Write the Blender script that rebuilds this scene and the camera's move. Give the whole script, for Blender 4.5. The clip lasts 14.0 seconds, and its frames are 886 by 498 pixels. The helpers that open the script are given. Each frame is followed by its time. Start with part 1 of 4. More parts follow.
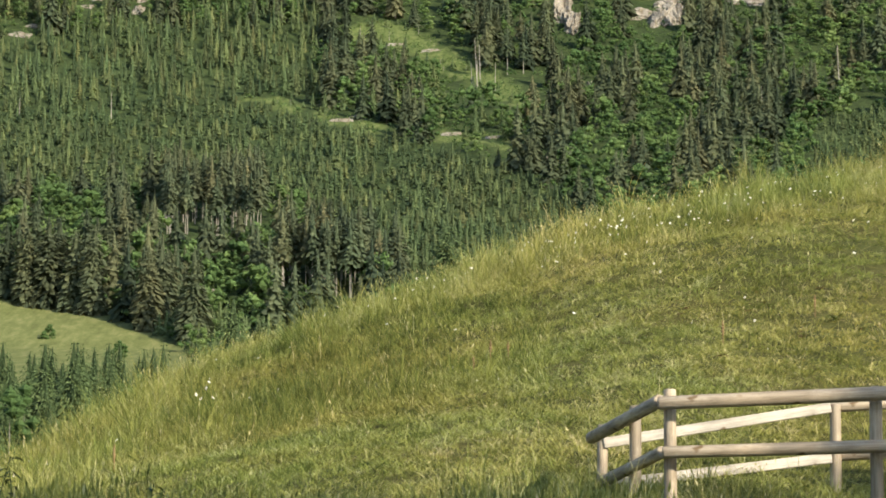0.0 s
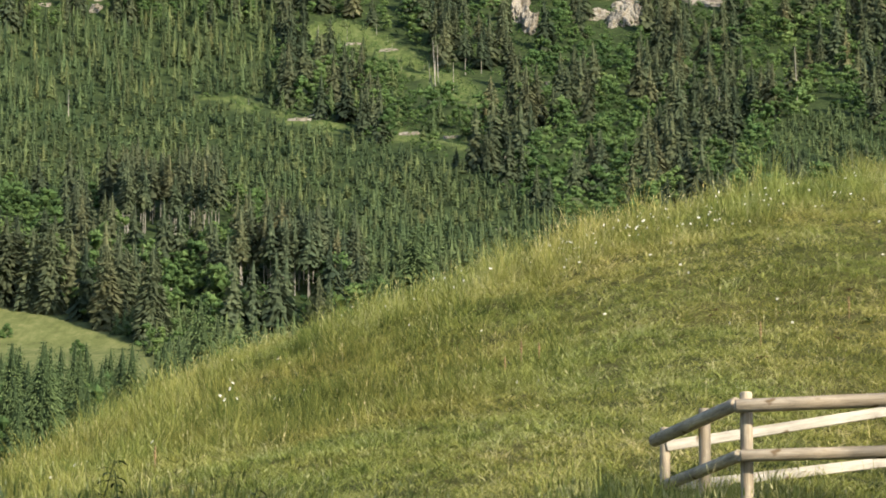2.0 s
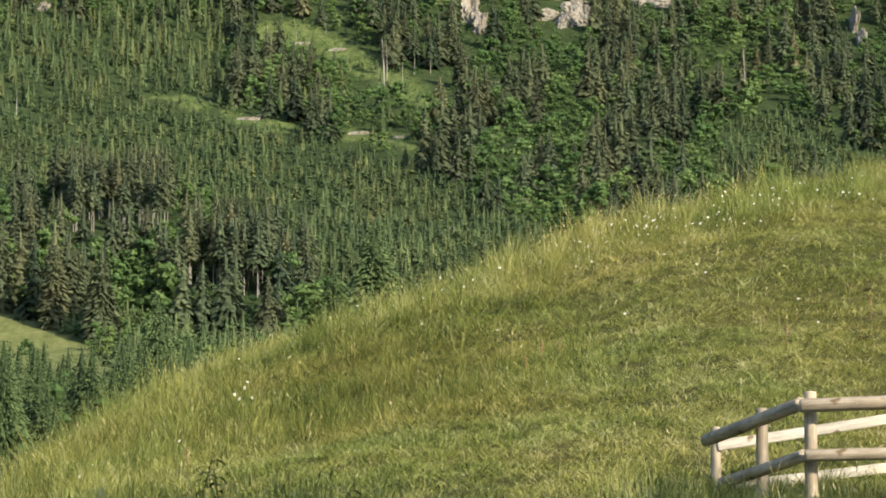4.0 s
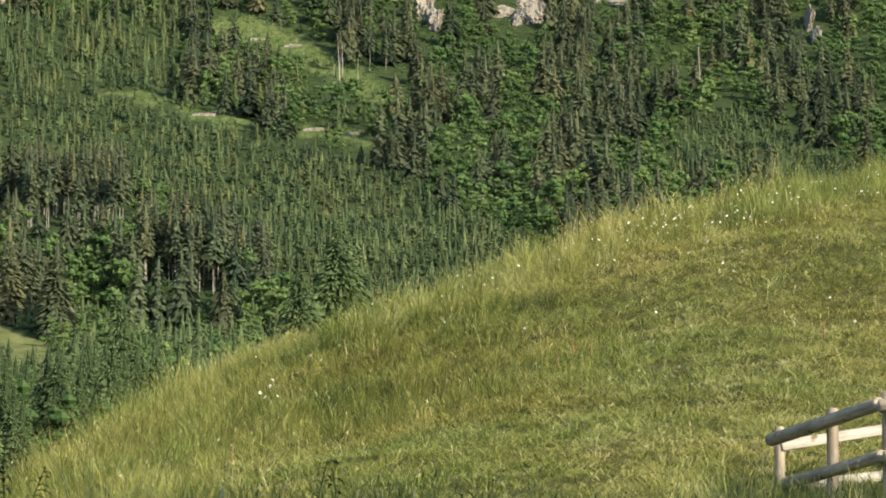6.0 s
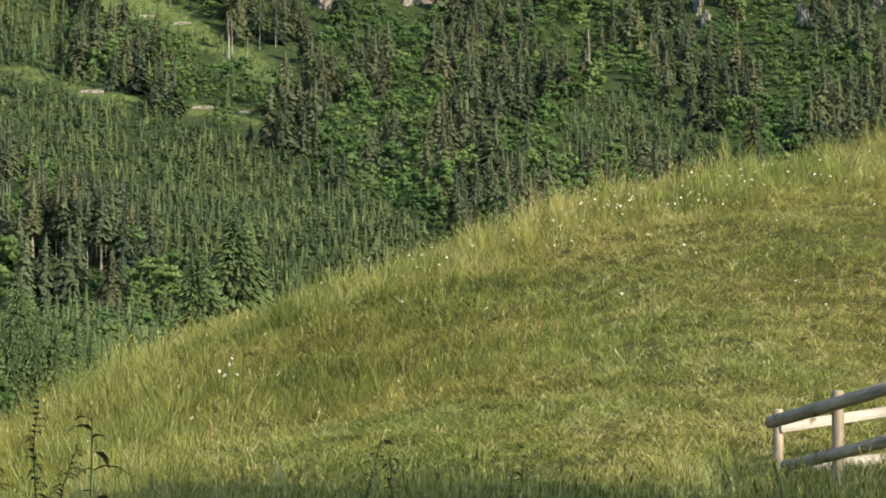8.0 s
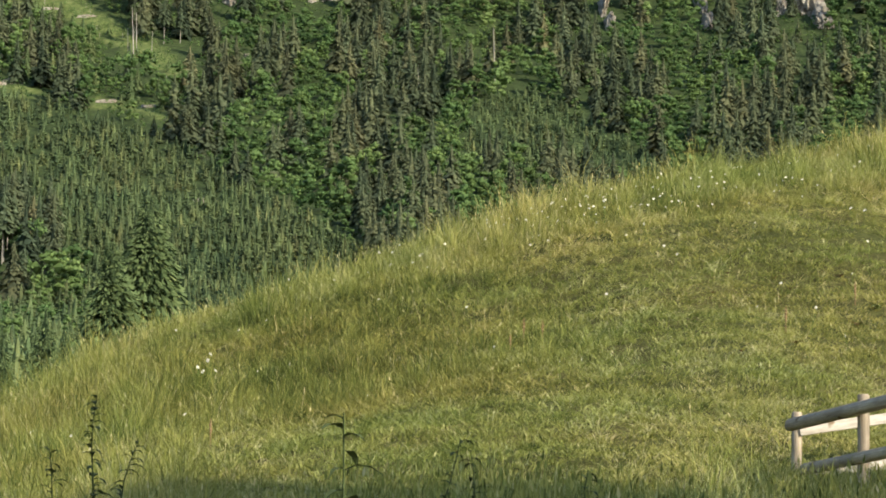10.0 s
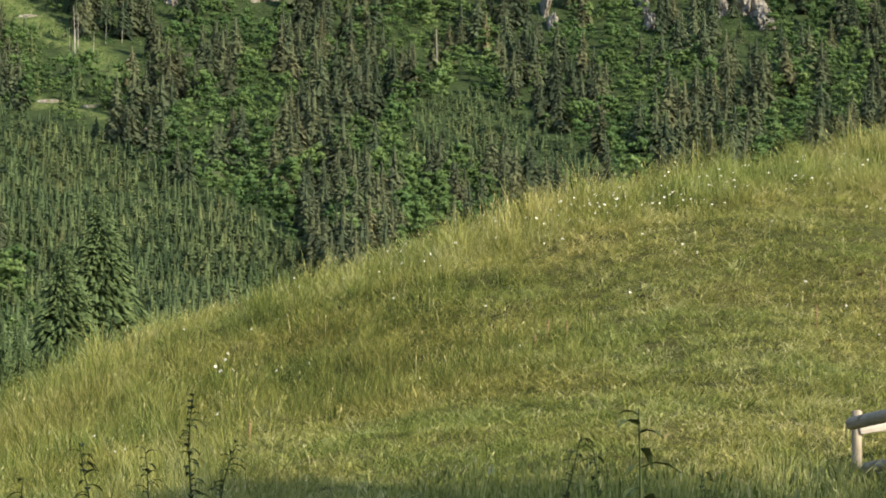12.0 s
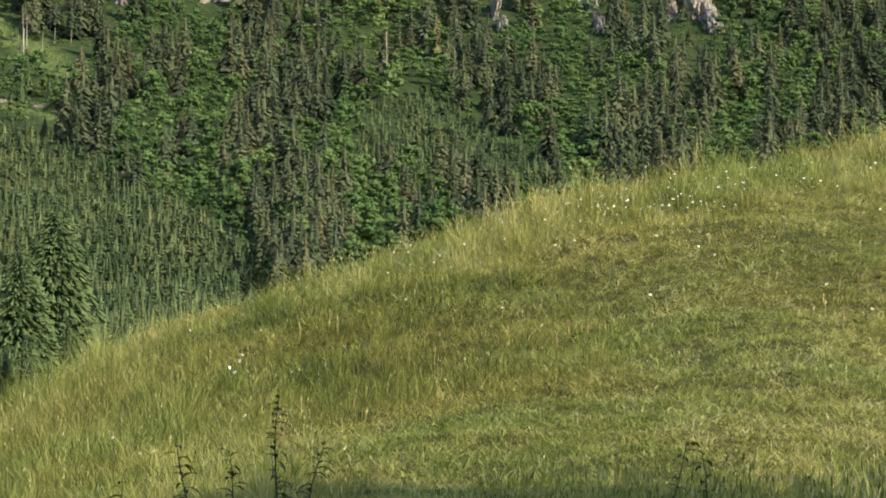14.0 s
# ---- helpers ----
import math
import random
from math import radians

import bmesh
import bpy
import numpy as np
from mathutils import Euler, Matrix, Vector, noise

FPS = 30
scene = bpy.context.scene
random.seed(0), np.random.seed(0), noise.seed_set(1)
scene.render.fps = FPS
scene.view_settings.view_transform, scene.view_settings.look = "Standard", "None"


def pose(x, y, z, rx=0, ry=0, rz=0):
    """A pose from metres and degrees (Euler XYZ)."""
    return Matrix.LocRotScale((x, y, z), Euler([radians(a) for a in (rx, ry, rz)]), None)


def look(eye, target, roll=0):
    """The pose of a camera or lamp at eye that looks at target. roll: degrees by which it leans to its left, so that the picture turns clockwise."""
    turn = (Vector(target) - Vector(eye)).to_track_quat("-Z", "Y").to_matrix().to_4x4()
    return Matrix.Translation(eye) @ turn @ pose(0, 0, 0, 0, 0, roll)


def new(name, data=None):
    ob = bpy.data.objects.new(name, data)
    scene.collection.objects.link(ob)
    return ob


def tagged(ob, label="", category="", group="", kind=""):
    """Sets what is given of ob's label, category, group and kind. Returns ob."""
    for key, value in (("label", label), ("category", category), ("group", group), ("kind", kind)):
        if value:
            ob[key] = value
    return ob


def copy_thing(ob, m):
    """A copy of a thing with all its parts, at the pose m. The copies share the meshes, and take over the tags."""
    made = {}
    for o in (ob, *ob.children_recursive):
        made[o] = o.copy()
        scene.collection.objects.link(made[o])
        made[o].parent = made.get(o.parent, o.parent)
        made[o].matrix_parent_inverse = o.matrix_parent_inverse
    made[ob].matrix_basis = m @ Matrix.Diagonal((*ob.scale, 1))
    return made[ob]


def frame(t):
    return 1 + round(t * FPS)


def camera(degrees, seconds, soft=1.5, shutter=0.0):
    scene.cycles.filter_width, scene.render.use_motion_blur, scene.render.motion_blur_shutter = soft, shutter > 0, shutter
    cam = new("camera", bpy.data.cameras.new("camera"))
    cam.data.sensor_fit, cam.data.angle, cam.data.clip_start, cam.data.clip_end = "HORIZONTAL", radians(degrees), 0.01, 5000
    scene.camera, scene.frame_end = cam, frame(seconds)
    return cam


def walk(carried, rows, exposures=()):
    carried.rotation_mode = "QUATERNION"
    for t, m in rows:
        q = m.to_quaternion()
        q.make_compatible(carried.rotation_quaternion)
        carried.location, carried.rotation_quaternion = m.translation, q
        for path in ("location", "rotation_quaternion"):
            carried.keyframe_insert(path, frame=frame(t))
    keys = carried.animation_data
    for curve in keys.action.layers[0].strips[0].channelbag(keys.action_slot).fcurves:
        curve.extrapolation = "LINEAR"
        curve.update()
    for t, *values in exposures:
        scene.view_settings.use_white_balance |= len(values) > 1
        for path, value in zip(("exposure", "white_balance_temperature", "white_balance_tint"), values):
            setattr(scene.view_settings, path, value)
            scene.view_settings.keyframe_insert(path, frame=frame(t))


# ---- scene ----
cam = camera(18.5, 14.0, soft=1.78)
# seconds, eye x y z in metres, yaw, pitch and lean to the right in degrees
PATH = [
    (0.0, -0.000, -0.000, -0.000, -0.000, 8.000, -0.000),
    (0.5, -0.213, 0.050, 0.013, -0.188, 7.986, -0.008),
    (1.0, -0.424, 0.125, 0.029, -0.396, 7.987, 0.002),
    (1.5, -0.642, 0.190, 0.036, -0.652, 7.990, -0.031),
    (2.0, -0.855, 0.225, 0.038, -0.934, 7.994, -0.015),
    (2.5, -1.075, 0.253, 0.041, -1.237, 7.993, -0.044),
    (3.0, -1.287, 0.276, 0.041, -1.536, 7.993, -0.030),
    (3.2, -1.363, 0.286, 0.041, -1.647, 8.000, -0.011),
    (5.3, -2.264, 0.464, 0.058, -2.676, 7.964, -0.047),
    (5.5, -2.351, 0.472, 0.063, -2.775, 7.960, -0.031),
    (6.0, -2.574, 0.482, 0.071, -3.044, 7.920, -0.005),
    (6.5, -2.796, 0.516, 0.069, -3.413, 7.842, -0.036),
    (7.0, -3.020, 0.559, 0.072, -3.938, 7.734, -0.089),
    (7.5, -3.247, 0.628, 0.079, -4.633, 7.609, -0.151),
    (8.0, -3.469, 0.709, 0.080, -5.452, 7.508, -0.219),
    (8.5, -3.695, 0.784, 0.088, -6.305, 7.470, -0.331),
    (8.7, -3.786, 0.814, 0.088, -6.598, 7.467, -0.353),
    (10.8, -4.804, 1.017, 0.085, -7.935, 7.481, -0.575),
    (11.0, -4.895, 1.054, 0.083, -8.068, 7.476, -0.456),
    (11.5, -5.107, 1.156, 0.084, -8.417, 7.486, -0.478),
    (12.0, -5.311, 1.274, 0.081, -8.813, 7.507, -0.538),
    (12.5, -5.500, 1.379, 0.088, -9.185, 7.521, -0.576),
    (13.0, -5.688, 1.469, 0.098, -9.495, 7.533, -0.606),
    (13.5, -5.880, 1.575, 0.093, -9.733, 7.555, -0.656),
    (14.0, -6.077, 1.630, 0.092, -9.926, 7.561, -0.628),
]


def eye_pose(x, y, z, yaw, pitch, lean):
    cp = math.cos(radians(pitch))
    ahead = Vector((-math.sin(radians(yaw)) * cp, math.cos(radians(yaw)) * cp, math.sin(radians(pitch))))
    return look((x, y, z), Vector((x, y, z)) + ahead, -lean)


walk(cam, [(t, eye_pose(*row)) for t, *row in PATH])

# ---- light: low evening sun from behind the camera's right shoulder ----
SUN_TO = Vector((0.600, -0.667, 0.438)).normalized()
world = bpy.data.worlds.new("sky")
scene.world = world
world.use_nodes = True
sky = world.node_tree.nodes.new("ShaderNodeTexSky")
sky.sky_type, sky.sun_disc = "NISHITA", False
sky.sun_elevation = math.asin(SUN_TO.z)
sky.sun_rotation = math.atan2(SUN_TO.x, SUN_TO.y)
back = world.node_tree.nodes["Background"]
back.inputs["Strength"].default_value = 0.145
world.node_tree.links.new(sky.outputs[0], back.inputs["Color"])
lamp = bpy.data.lights.new("sun", "SUN")
lamp.energy, lamp.angle, lamp.color = 4.4, radians(0.5), (1.0, 0.87, 0.67)
sun = new("sun", lamp)
sun.matrix_world = look(SUN_TO * 50, (0, 0, 0))
scene.view_settings.exposure = 0.92

# ---- materials ----


def material(name, build, rough=0.8, spec=0.2):
    m = bpy.data.materials.new(name)
    m.use_nodes = True
    tree = m.node_tree
    bsdf = tree.nodes["Principled BSDF"]
    bsdf.inputs["Roughness"].default_value = rough
    bsdf.inputs["Specular IOR Level"].default_value = spec
    build(tree, bsdf)
    return m


def node(tree, kind, **values):
    n = tree.nodes.new(kind)
    for key, value in values.items():
        n.inputs[key].default_value = value
    return n


def ramp(tree, source, stops):
    r = tree.nodes.new("ShaderNodeValToRGB")
    e = r.color_ramp.elements
    while len(e) < len(stops):
        e.new(0.5)
    for el, (p, c) in zip(e, stops):
        el.position, el.color = p, (*c, 1)
    tree.links.new(source, r.inputs[0])
    return r.outputs[0]


def noise_at(tree, scale, detail=4.0, rough=0.55, coords="Object", stretch=None):
    tc = tree.nodes.new("ShaderNodeTexCoord")
    n = node(tree, "ShaderNodeTexNoise", Scale=scale, Detail=detail, Roughness=rough)
    src = tc.outputs[coords]
    if stretch:
        mp = tree.nodes.new("ShaderNodeMapping")
        mp.inputs["Scale"].default_value = stretch
        tree.links.new(src, mp.inputs[0])
        src = mp.outputs[0]
    tree.links.new(src, n.inputs["Vector"])
    return n.outputs["Fac"]


def mix(tree, fac, a, b, blend="MIX"):
    m = tree.nodes.new("ShaderNodeMix")
    m.data_type, m.blend_type = "RGBA", blend
    for sock, v in ((0, fac), (6, a), (7, b)):
        if isinstance(v, (int, float)):
            m.inputs[sock].default_value = v
        elif isinstance(v, tuple):
            m.inputs[sock].default_value = (*v, 1)
        else:
            tree.links.new(v, m.inputs[sock])
    return m.outputs[2]


def attr(tree, name):
    a = tree.nodes.new("ShaderNodeAttribute")
    a.attribute_name = name
    return a.outputs["Fac"]


def bump(tree, bsdf, height, strength, distance):
    b = node(tree, "ShaderNodeBump", Strength=strength, Distance=distance)
    tree.links.new(height, b.inputs["Height"])
    tree.links.new(b.outputs[0], bsdf.inputs["Normal"])


def leafy(tree, bsdf, colour, share):
    """Leaf and blade: part of the light passes through."""
    tree.links.new(colour, bsdf.inputs["Base Color"])
    tr = tree.nodes.new("ShaderNodeBsdfTranslucent")
    tree.links.new(colour, tr.inputs["Color"])
    ms = tree.nodes.new("ShaderNodeMixShader")
    ms.inputs[0].default_value = share
    out = tree.nodes["Material Output"]
    tree.links.new(bsdf.outputs[0], ms.inputs[1])
    tree.links.new(tr.outputs[0], ms.inputs[2])
    tree.links.new(ms.outputs[0], out.inputs["Surface"])


def build_blades(tree, bsdf):
    c = ramp(tree, attr(tree, "tint"), [(0.0, (0.040, 0.062, 0.014)), (0.35, (0.185, 0.205, 0.052)), (0.65, (0.350, 0.350, 0.108)), (1.0, (0.62, 0.56, 0.34))])
    patch = ramp(tree, noise_at(tree, 0.35, 3.0), [(0.35, (0.8, 0.92, 0.8)), (0.65, (1.12, 1.04, 0.98))])
    leafy(tree, bsdf, mix(tree, 1.0, c, patch, "MULTIPLY"), 0.3)


def build_ground(tree, bsdf):
    # pasture near by, needle litter and scrub where the woods stand, hay meadow below them
    fine = ramp(tree, noise_at(tree, 9.0, 6.0, 0.7), [(0.3, (0.040, 0.036, 0.018)), (0.55, (0.082, 0.082, 0.030)), (0.75, (0.15, 0.135, 0.06))])
    wide = ramp(tree, noise_at(tree, 0.4, 3.0), [(0.35, (0.75, 0.85, 0.7)), (0.7, (1.1, 1.05, 0.9))])
    near = mix(tree, 1.0, fine, wide, "MULTIPLY")
    # litter and scrub, darkened further to pass for shaded gaps between the trees
    scrub = ramp(tree, noise_at(tree, 0.28, 8.0, 0.75), [(0.3, (0.016, 0.026, 0.012)), (0.5, (0.034, 0.052, 0.020)), (0.7, (0.075, 0.10, 0.034))])
    hay = ramp(tree, noise_at(tree, 0.22, 9.0, 0.8, stretch=(1, 0.13, 1)), [(0.32, (0.072, 0.088, 0.031)), (0.5, (0.126, 0.145, 0.052)), (0.7, (0.215, 0.215, 0.095))])
    felled = ramp(tree, noise_at(tree, 0.3, 8.0, 0.8, stretch=(1, 0.4, 1)), [(0.3, (0.035, 0.055, 0.020)), (0.5, (0.090, 0.122, 0.038)), (0.7, (0.19, 0.205, 0.09))])
    c = mix(tree, attr(tree, "woods"), near, scrub)
    c = mix(tree, attr(tree, "hay"), c, hay)
    c = mix(tree, attr(tree, "felled"), c, felled)
    tree.links.new(c, bsdf.inputs["Base Color"])
    bump(tree, bsdf, noise_at(tree, 4.0, 6.0, 0.7), 0.5, 0.1)


def build_needles(dark, mid, light):
    def build(tree, bsdf):
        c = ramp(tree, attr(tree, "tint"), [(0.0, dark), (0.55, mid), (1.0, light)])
        c = mix(tree, attr(tree, "dry"), c, mix(tree, 1.0, c, (1.3, 1.08, 1.05), "MULTIPLY"))
        patch = ramp(tree, noise_at(tree, 0.02, 4.0, 0.6), [(0.35, (0.8, 0.9, 0.85)), (0.65, (1.15, 1.08, 0.95))])
        leafy(tree, bsdf, mix(tree, 1.0, c, patch, "MULTIPLY"), 0.3)
    return build


def build_bark(a, b):
    def build(tree, bsdf):
        c = ramp(tree, noise_at(tree, 3.0, 6.0, 0.7, stretch=(1, 1, 0.15)), [(0.3, a), (0.7, b)])
        tree.links.new(c, bsdf.inputs["Base Color"])
        bump(tree, bsdf, noise_at(tree, 6.0, 5.0, 0.7, stretch=(1, 1, 0.2)), 0.6, 0.05)
    return build


def build_timber(a, b, grey):
    def build(tree, bsdf):
        grain = noise_at(tree, 14.0, 9.0, 0.7, stretch=(0.10, 2.2, 2.2))
        c = ramp(tree, grain, [(0.28, tuple(v * 0.55 for v in a)), (0.42, a), (0.6, b), (0.8, tuple(min(1, v * 1.12) for v in b))])
        stain = ramp(tree, noise_at(tree, 3.2, 6.0, 0.7, stretch=(0.5, 1.5, 1.5)), [(0.40, (1, 1, 1)), (0.62, grey)])
        knots = ramp(tree, noise_at(tree, 7.0, 2.0, 0.4, stretch=(0.8, 1.2, 1.2)), [(0.69, (1, 1, 1)), (0.76, (0.45, 0.37, 0.28))])
        c = mix(tree, 1.0, mix(tree, 1.0, c, stain, "MULTIPLY"), knots, "MULTIPLY")
        tree.links.new(c, bsdf.inputs["Base Color"])
        bump(tree, bsdf, grain, 0.8, 0.012)
    return build


def build_rock(tree, bsdf):
    n = noise_at(tree, 0.45, 9.0, 0.78)
    c = ramp(tree, n, [(0.34, (0.15, 0.140, 0.120)), (0.46, (0.275, 0.258, 0.222)), (0.7, (0.40, 0.380, 0.330))])
    streak = ramp(tree, noise_at(tree, 0.3, 5.0, 0.6, stretch=(1, 1, 0.2)), [(0.4, (1, 1, 1)), (0.65, (0.62, 0.58, 0.5))])
    tree.links.new(mix(tree, 1.0, c, streak, "MULTIPLY"), bsdf.inputs["Base Color"])
    bump(tree, bsdf, n, 0.9, 1.5)


def plain(colour, spread=0.25, scale=30.0):
    def build(tree, bsdf):
        lo, hi = (tuple(v * k for v in colour) for k in (1 - spread, 1 + spread))
        tree.links.new(ramp(tree, noise_at(tree, scale, 3.0), [(0.3, lo), (0.7, hi)]), bsdf.inputs["Base Color"])
    return build


M_GROUND = material("pasture_and_hillside", build_ground, 0.95, 0.05)
M_BLADE = material("grass_blades", build_blades, 0.6, 0.15)
# young and old needles carry the distance haze as extra blue in their colours
M_YOUNG = material("hazed_young_spruce_needles", build_needles((0.050, 0.076, 0.042), (0.132, 0.182, 0.086), (0.215, 0.265, 0.125)), 0.8, 0.1)
M_OLD = material("hazed_old_spruce_needles", build_needles((0.034, 0.050, 0.034), (0.096, 0.120, 0.073), (0.17, 0.19, 0.11)), 0.8, 0.1)
M_BROAD = material("broad_leaves", build_needles((0.036, 0.068, 0.028), (0.090, 0.152, 0.052), (0.185, 0.265, 0.105)), 0.7, 0.15)
M_NEAR_SPRUCE = material("near_spruce_needles", build_needles((0.030, 0.050, 0.024), (0.108, 0.152, 0.066), (0.235, 0.285, 0.13)), 0.75, 0.12)
M_BARK = material("spruce_bark", build_bark((0.12, 0.112, 0.098), (0.27, 0.258, 0.232)), 0.9, 0.1)
# lighter copy of the spruce bark, with sunlight in its colour
M_BARK_SUNLIT = material("spruce_bark_painted_sunlit", build_bark((0.18, 0.168, 0.145), (0.33, 0.315, 0.28)), 0.9, 0.1)
M_DEAD = material("bleached_dead_wood", build_bark((0.22, 0.205, 0.18), (0.42, 0.40, 0.36)), 0.9, 0.1)
M_ROCK = material("limestone", build_rock, 0.95, 0.1)
M_LOG = material("weathered_round_timber", build_timber((0.40, 0.33, 0.24), (0.58, 0.50, 0.385), (0.60, 0.60, 0.60)), 0.85, 0.1)
M_PLANK = material("sawn_timber", build_timber((0.50, 0.46, 0.39), (0.66, 0.62, 0.54), (0.64, 0.64, 0.64)), 0.8, 0.1)
M_PETAL = material("white_petals", plain((0.80, 0.80, 0.75), 0.06), 0.6, 0.2)
M_YELLOW = material("yellow_flower_centre", plain((0.60, 0.42, 0.04), 0.2), 0.7, 0.1)
M_STEM = material("flower_stem", plain((0.10, 0.16, 0.035), 0.3), 0.7, 0.1)
M_SORREL = material("rusty_sorrel", plain((0.24, 0.165, 0.085), 0.35), 0.8, 0.1)
M_WEED = material("dark_weed_leaves", plain((0.055, 0.075, 0.028), 0.4, 20.0), 0.7, 0.1)
M_DOCK = material("dock_leaves", plain((0.16, 0.20, 0.06), 0.4, 14.0), 0.6, 0.2)
M_BROWN = material("withered_dock_leaves", plain((0.16, 0.10, 0.055), 0.4, 14.0), 0.8, 0.1)

# ---- mesh helpers ----


def np_object(name, verts, tris, mat, tint=None, parent=None, smooth=False):
    """One mesh object from arrays of corners and triangles."""
    verts, tris = np.asarray(verts, np.float32), np.asarray(tris, np.int32)
    me = bpy.data.meshes.new(name)
    me.vertices.add(len(verts))
    me.vertices.foreach_set("co", verts.ravel())
    me.loops.add(tris.size)
    me.loops.foreach_set("vertex_index", tris.ravel())
    me.polygons.add(len(tris))
    me.polygons.foreach_set("loop_start", np.arange(0, tris.size, 3, dtype=np.int32))
    me.polygons.foreach_set("use_smooth", np.full(len(tris), smooth))
    me.update(calc_edges=True)
    if tint is not None:
        a = me.attributes.new("tint", "FLOAT", "POINT")
        a.data.foreach_set("value", np.asarray(tint, np.float32))
    me.materials.append(mat)
    ob = new(name, me)
    if parent:
        ob.parent = parent
    return ob


def part(name, bm, mat, parent=None, label=""):
    me = bpy.data.meshes.new(name)
    bm.to_mesh(me)
    bm.free()
    me.materials.append(mat)
    ob = new(name, me)
    if parent:
        ob.parent = parent
    return tagged(ob, label)


def step(a, b, v):
    k = np.clip((v - a) / (b - a), 0, 1)
    return k * k * (3 - 2 * k)


# ---- the lie of the land ----
# a valley floor and the mountain side opposite, by distance from the pasture's foot
REACH = np.array([0, 45, 90, 160, 210, 500, 700, 880, 960, 1020, 1184, 1400, 1590, 1750, 2000, 2400, 3000, 4200])
RISE = np.array([-1.5, -3, 0, 5, 11, 40, 66, 90, 112, 137, 180, 256, 328, 411, 545, 760, 980, 1100])


def waves(x, y, size):
    return (np.sin(x / size + 0.7 * np.sin(y / size * 0.8)) + np.sin((0.6 * x + 0.8 * y) / size * 1.7 + 1.3) * 0.6
            + np.sin((-0.8 * x + 0.5 * y) / size * 2.9 + 0.4) * 0.35) / 1.95


def valley(x, y):
    d = np.hypot(x, y)
    z = np.interp(d, REACH, RISE)
    ahead = step(-0.2, 0.45, y / np.maximum(d, 1))        # the mountain stands ahead; behind, the land stays low
    z = np.where(ahead < 1, z * ahead + (1 - ahead) * (-1.5 - 0.02 * np.minimum(d, 600)), z)
    far = step(500, 1100, d)
    return z + far * (waves(x, y, 60) * 2.2 + waves(x, y, 23) * 0.8)


def pasture(x, y):
    xs = np.clip(x, -10, 11)
    u, v = xs / 10, (np.clip(y, 18, 60) - 30) / 10
    z = 2.9012 + 1.9327 * u + 2.3173 * v - 2.0477 * u * u + 2.0323 * u * v + 0.1513 * v * v
    low = np.clip(y, -60, 18) / 18
    z = np.where(y < 18, z * low + (1 - low) * -1.5, z)
    crest = 40.3 + 0.06 * (xs - 2) ** 2 * (xs < 2) * 0.6
    s = y - crest
    z = z - 0.75 * (np.sqrt(s * s + 1.6) + s) / 2 - 0.002 * np.clip(s, 0, None) ** 2
    bell = lambda x0, y0, wx, wy: np.exp(-((x - x0) / wx) ** 2 - ((y - y0) / wy) ** 2)
    brow = np.exp(-((y - 40) / 3.2) ** 2)
    z = z - 0.40 * bell(-1.3, 31.4, 2.7, 3.0) + 0.20 * bell(4.3, 34.8, 1.9, 1.9) + brow * (0.22 * step(-0.6, -3.2, x) + 0.20 * step(5.0, 8.0, x))
    return z + 0.06 * waves(x, y, 1.3) + 0.05 * waves(x + 9, y, 0.42) + 0.022 * waves(x * 0.7, y * 1.5 + 4, 0.2)


def land(x, y):
    x, y = np.asarray(x, float), np.asarray(y, float)
    p, v = pasture(x, y), valley(x, y)
    side = step(14, 60, np.abs(x)) + step(46, 90, y) + step(12, 60, -y)
    k = np.clip(side, 0, 1)
    near = np.hypot(x, y) < 130
    return np.where(near, p * (1 - k) + v * k, v)


# maps of the mountain side: azimuth east of straight ahead and slope of sight, both in steps of 1/84 degree
def bearing(x, y, z):
    d = np.hypot(x, y)
    return 784 + 84 * np.degrees(np.arctan2(x, y)), 441 - 84 * (np.degrees(np.arctan2(z, d)) - 8)


def line(u, *pts):
    return np.interp(u, [p[0] for p in pts], [p[1] for p in pts])


def hay_zone(u, v):
    edge = line(u, (-400, 470), (0, 532), (130, 552), (250, 580), (330, 625), (380, 700), (420, 1200))
    return (v > edge) & (v < 1100)


def clearing_zone(u, v):
    up, lo = line(u, (590, 62), (640, 40), (720, 42), (800, 94), (900, 140), (960, 195)), line(u, (590, 78), (640, 72), (720, 96), (800, 134), (900, 186), (960, 212))
    strip = (u > 590) & (u < 960) & (v > up) & (v < lo)
    patch = (u > 415) & (u < 570) & (np.abs(v - line(u, (415, 176), (480, 182), (570, 206))) < 7 + 6 * np.sin(u / 15))
    ledge = (((u > 570) & (u < 680)) | ((u > 775) & (u < 1000))) & (np.abs(v - line(u, (570, 212), (760, 240), (880, 250), (1010, 320))) < 8 + 5 * np.sin(u / 17))
    glade = (u > 1290) & (u < 1400) & (np.abs(v - line(u, (1290, 300), (1400, 262))) < 10)
    return strip | patch | ledge | glade

# ---- ground: one sheet from the camera's feet to the horizon ----
rng = np.random.default_rng(7)


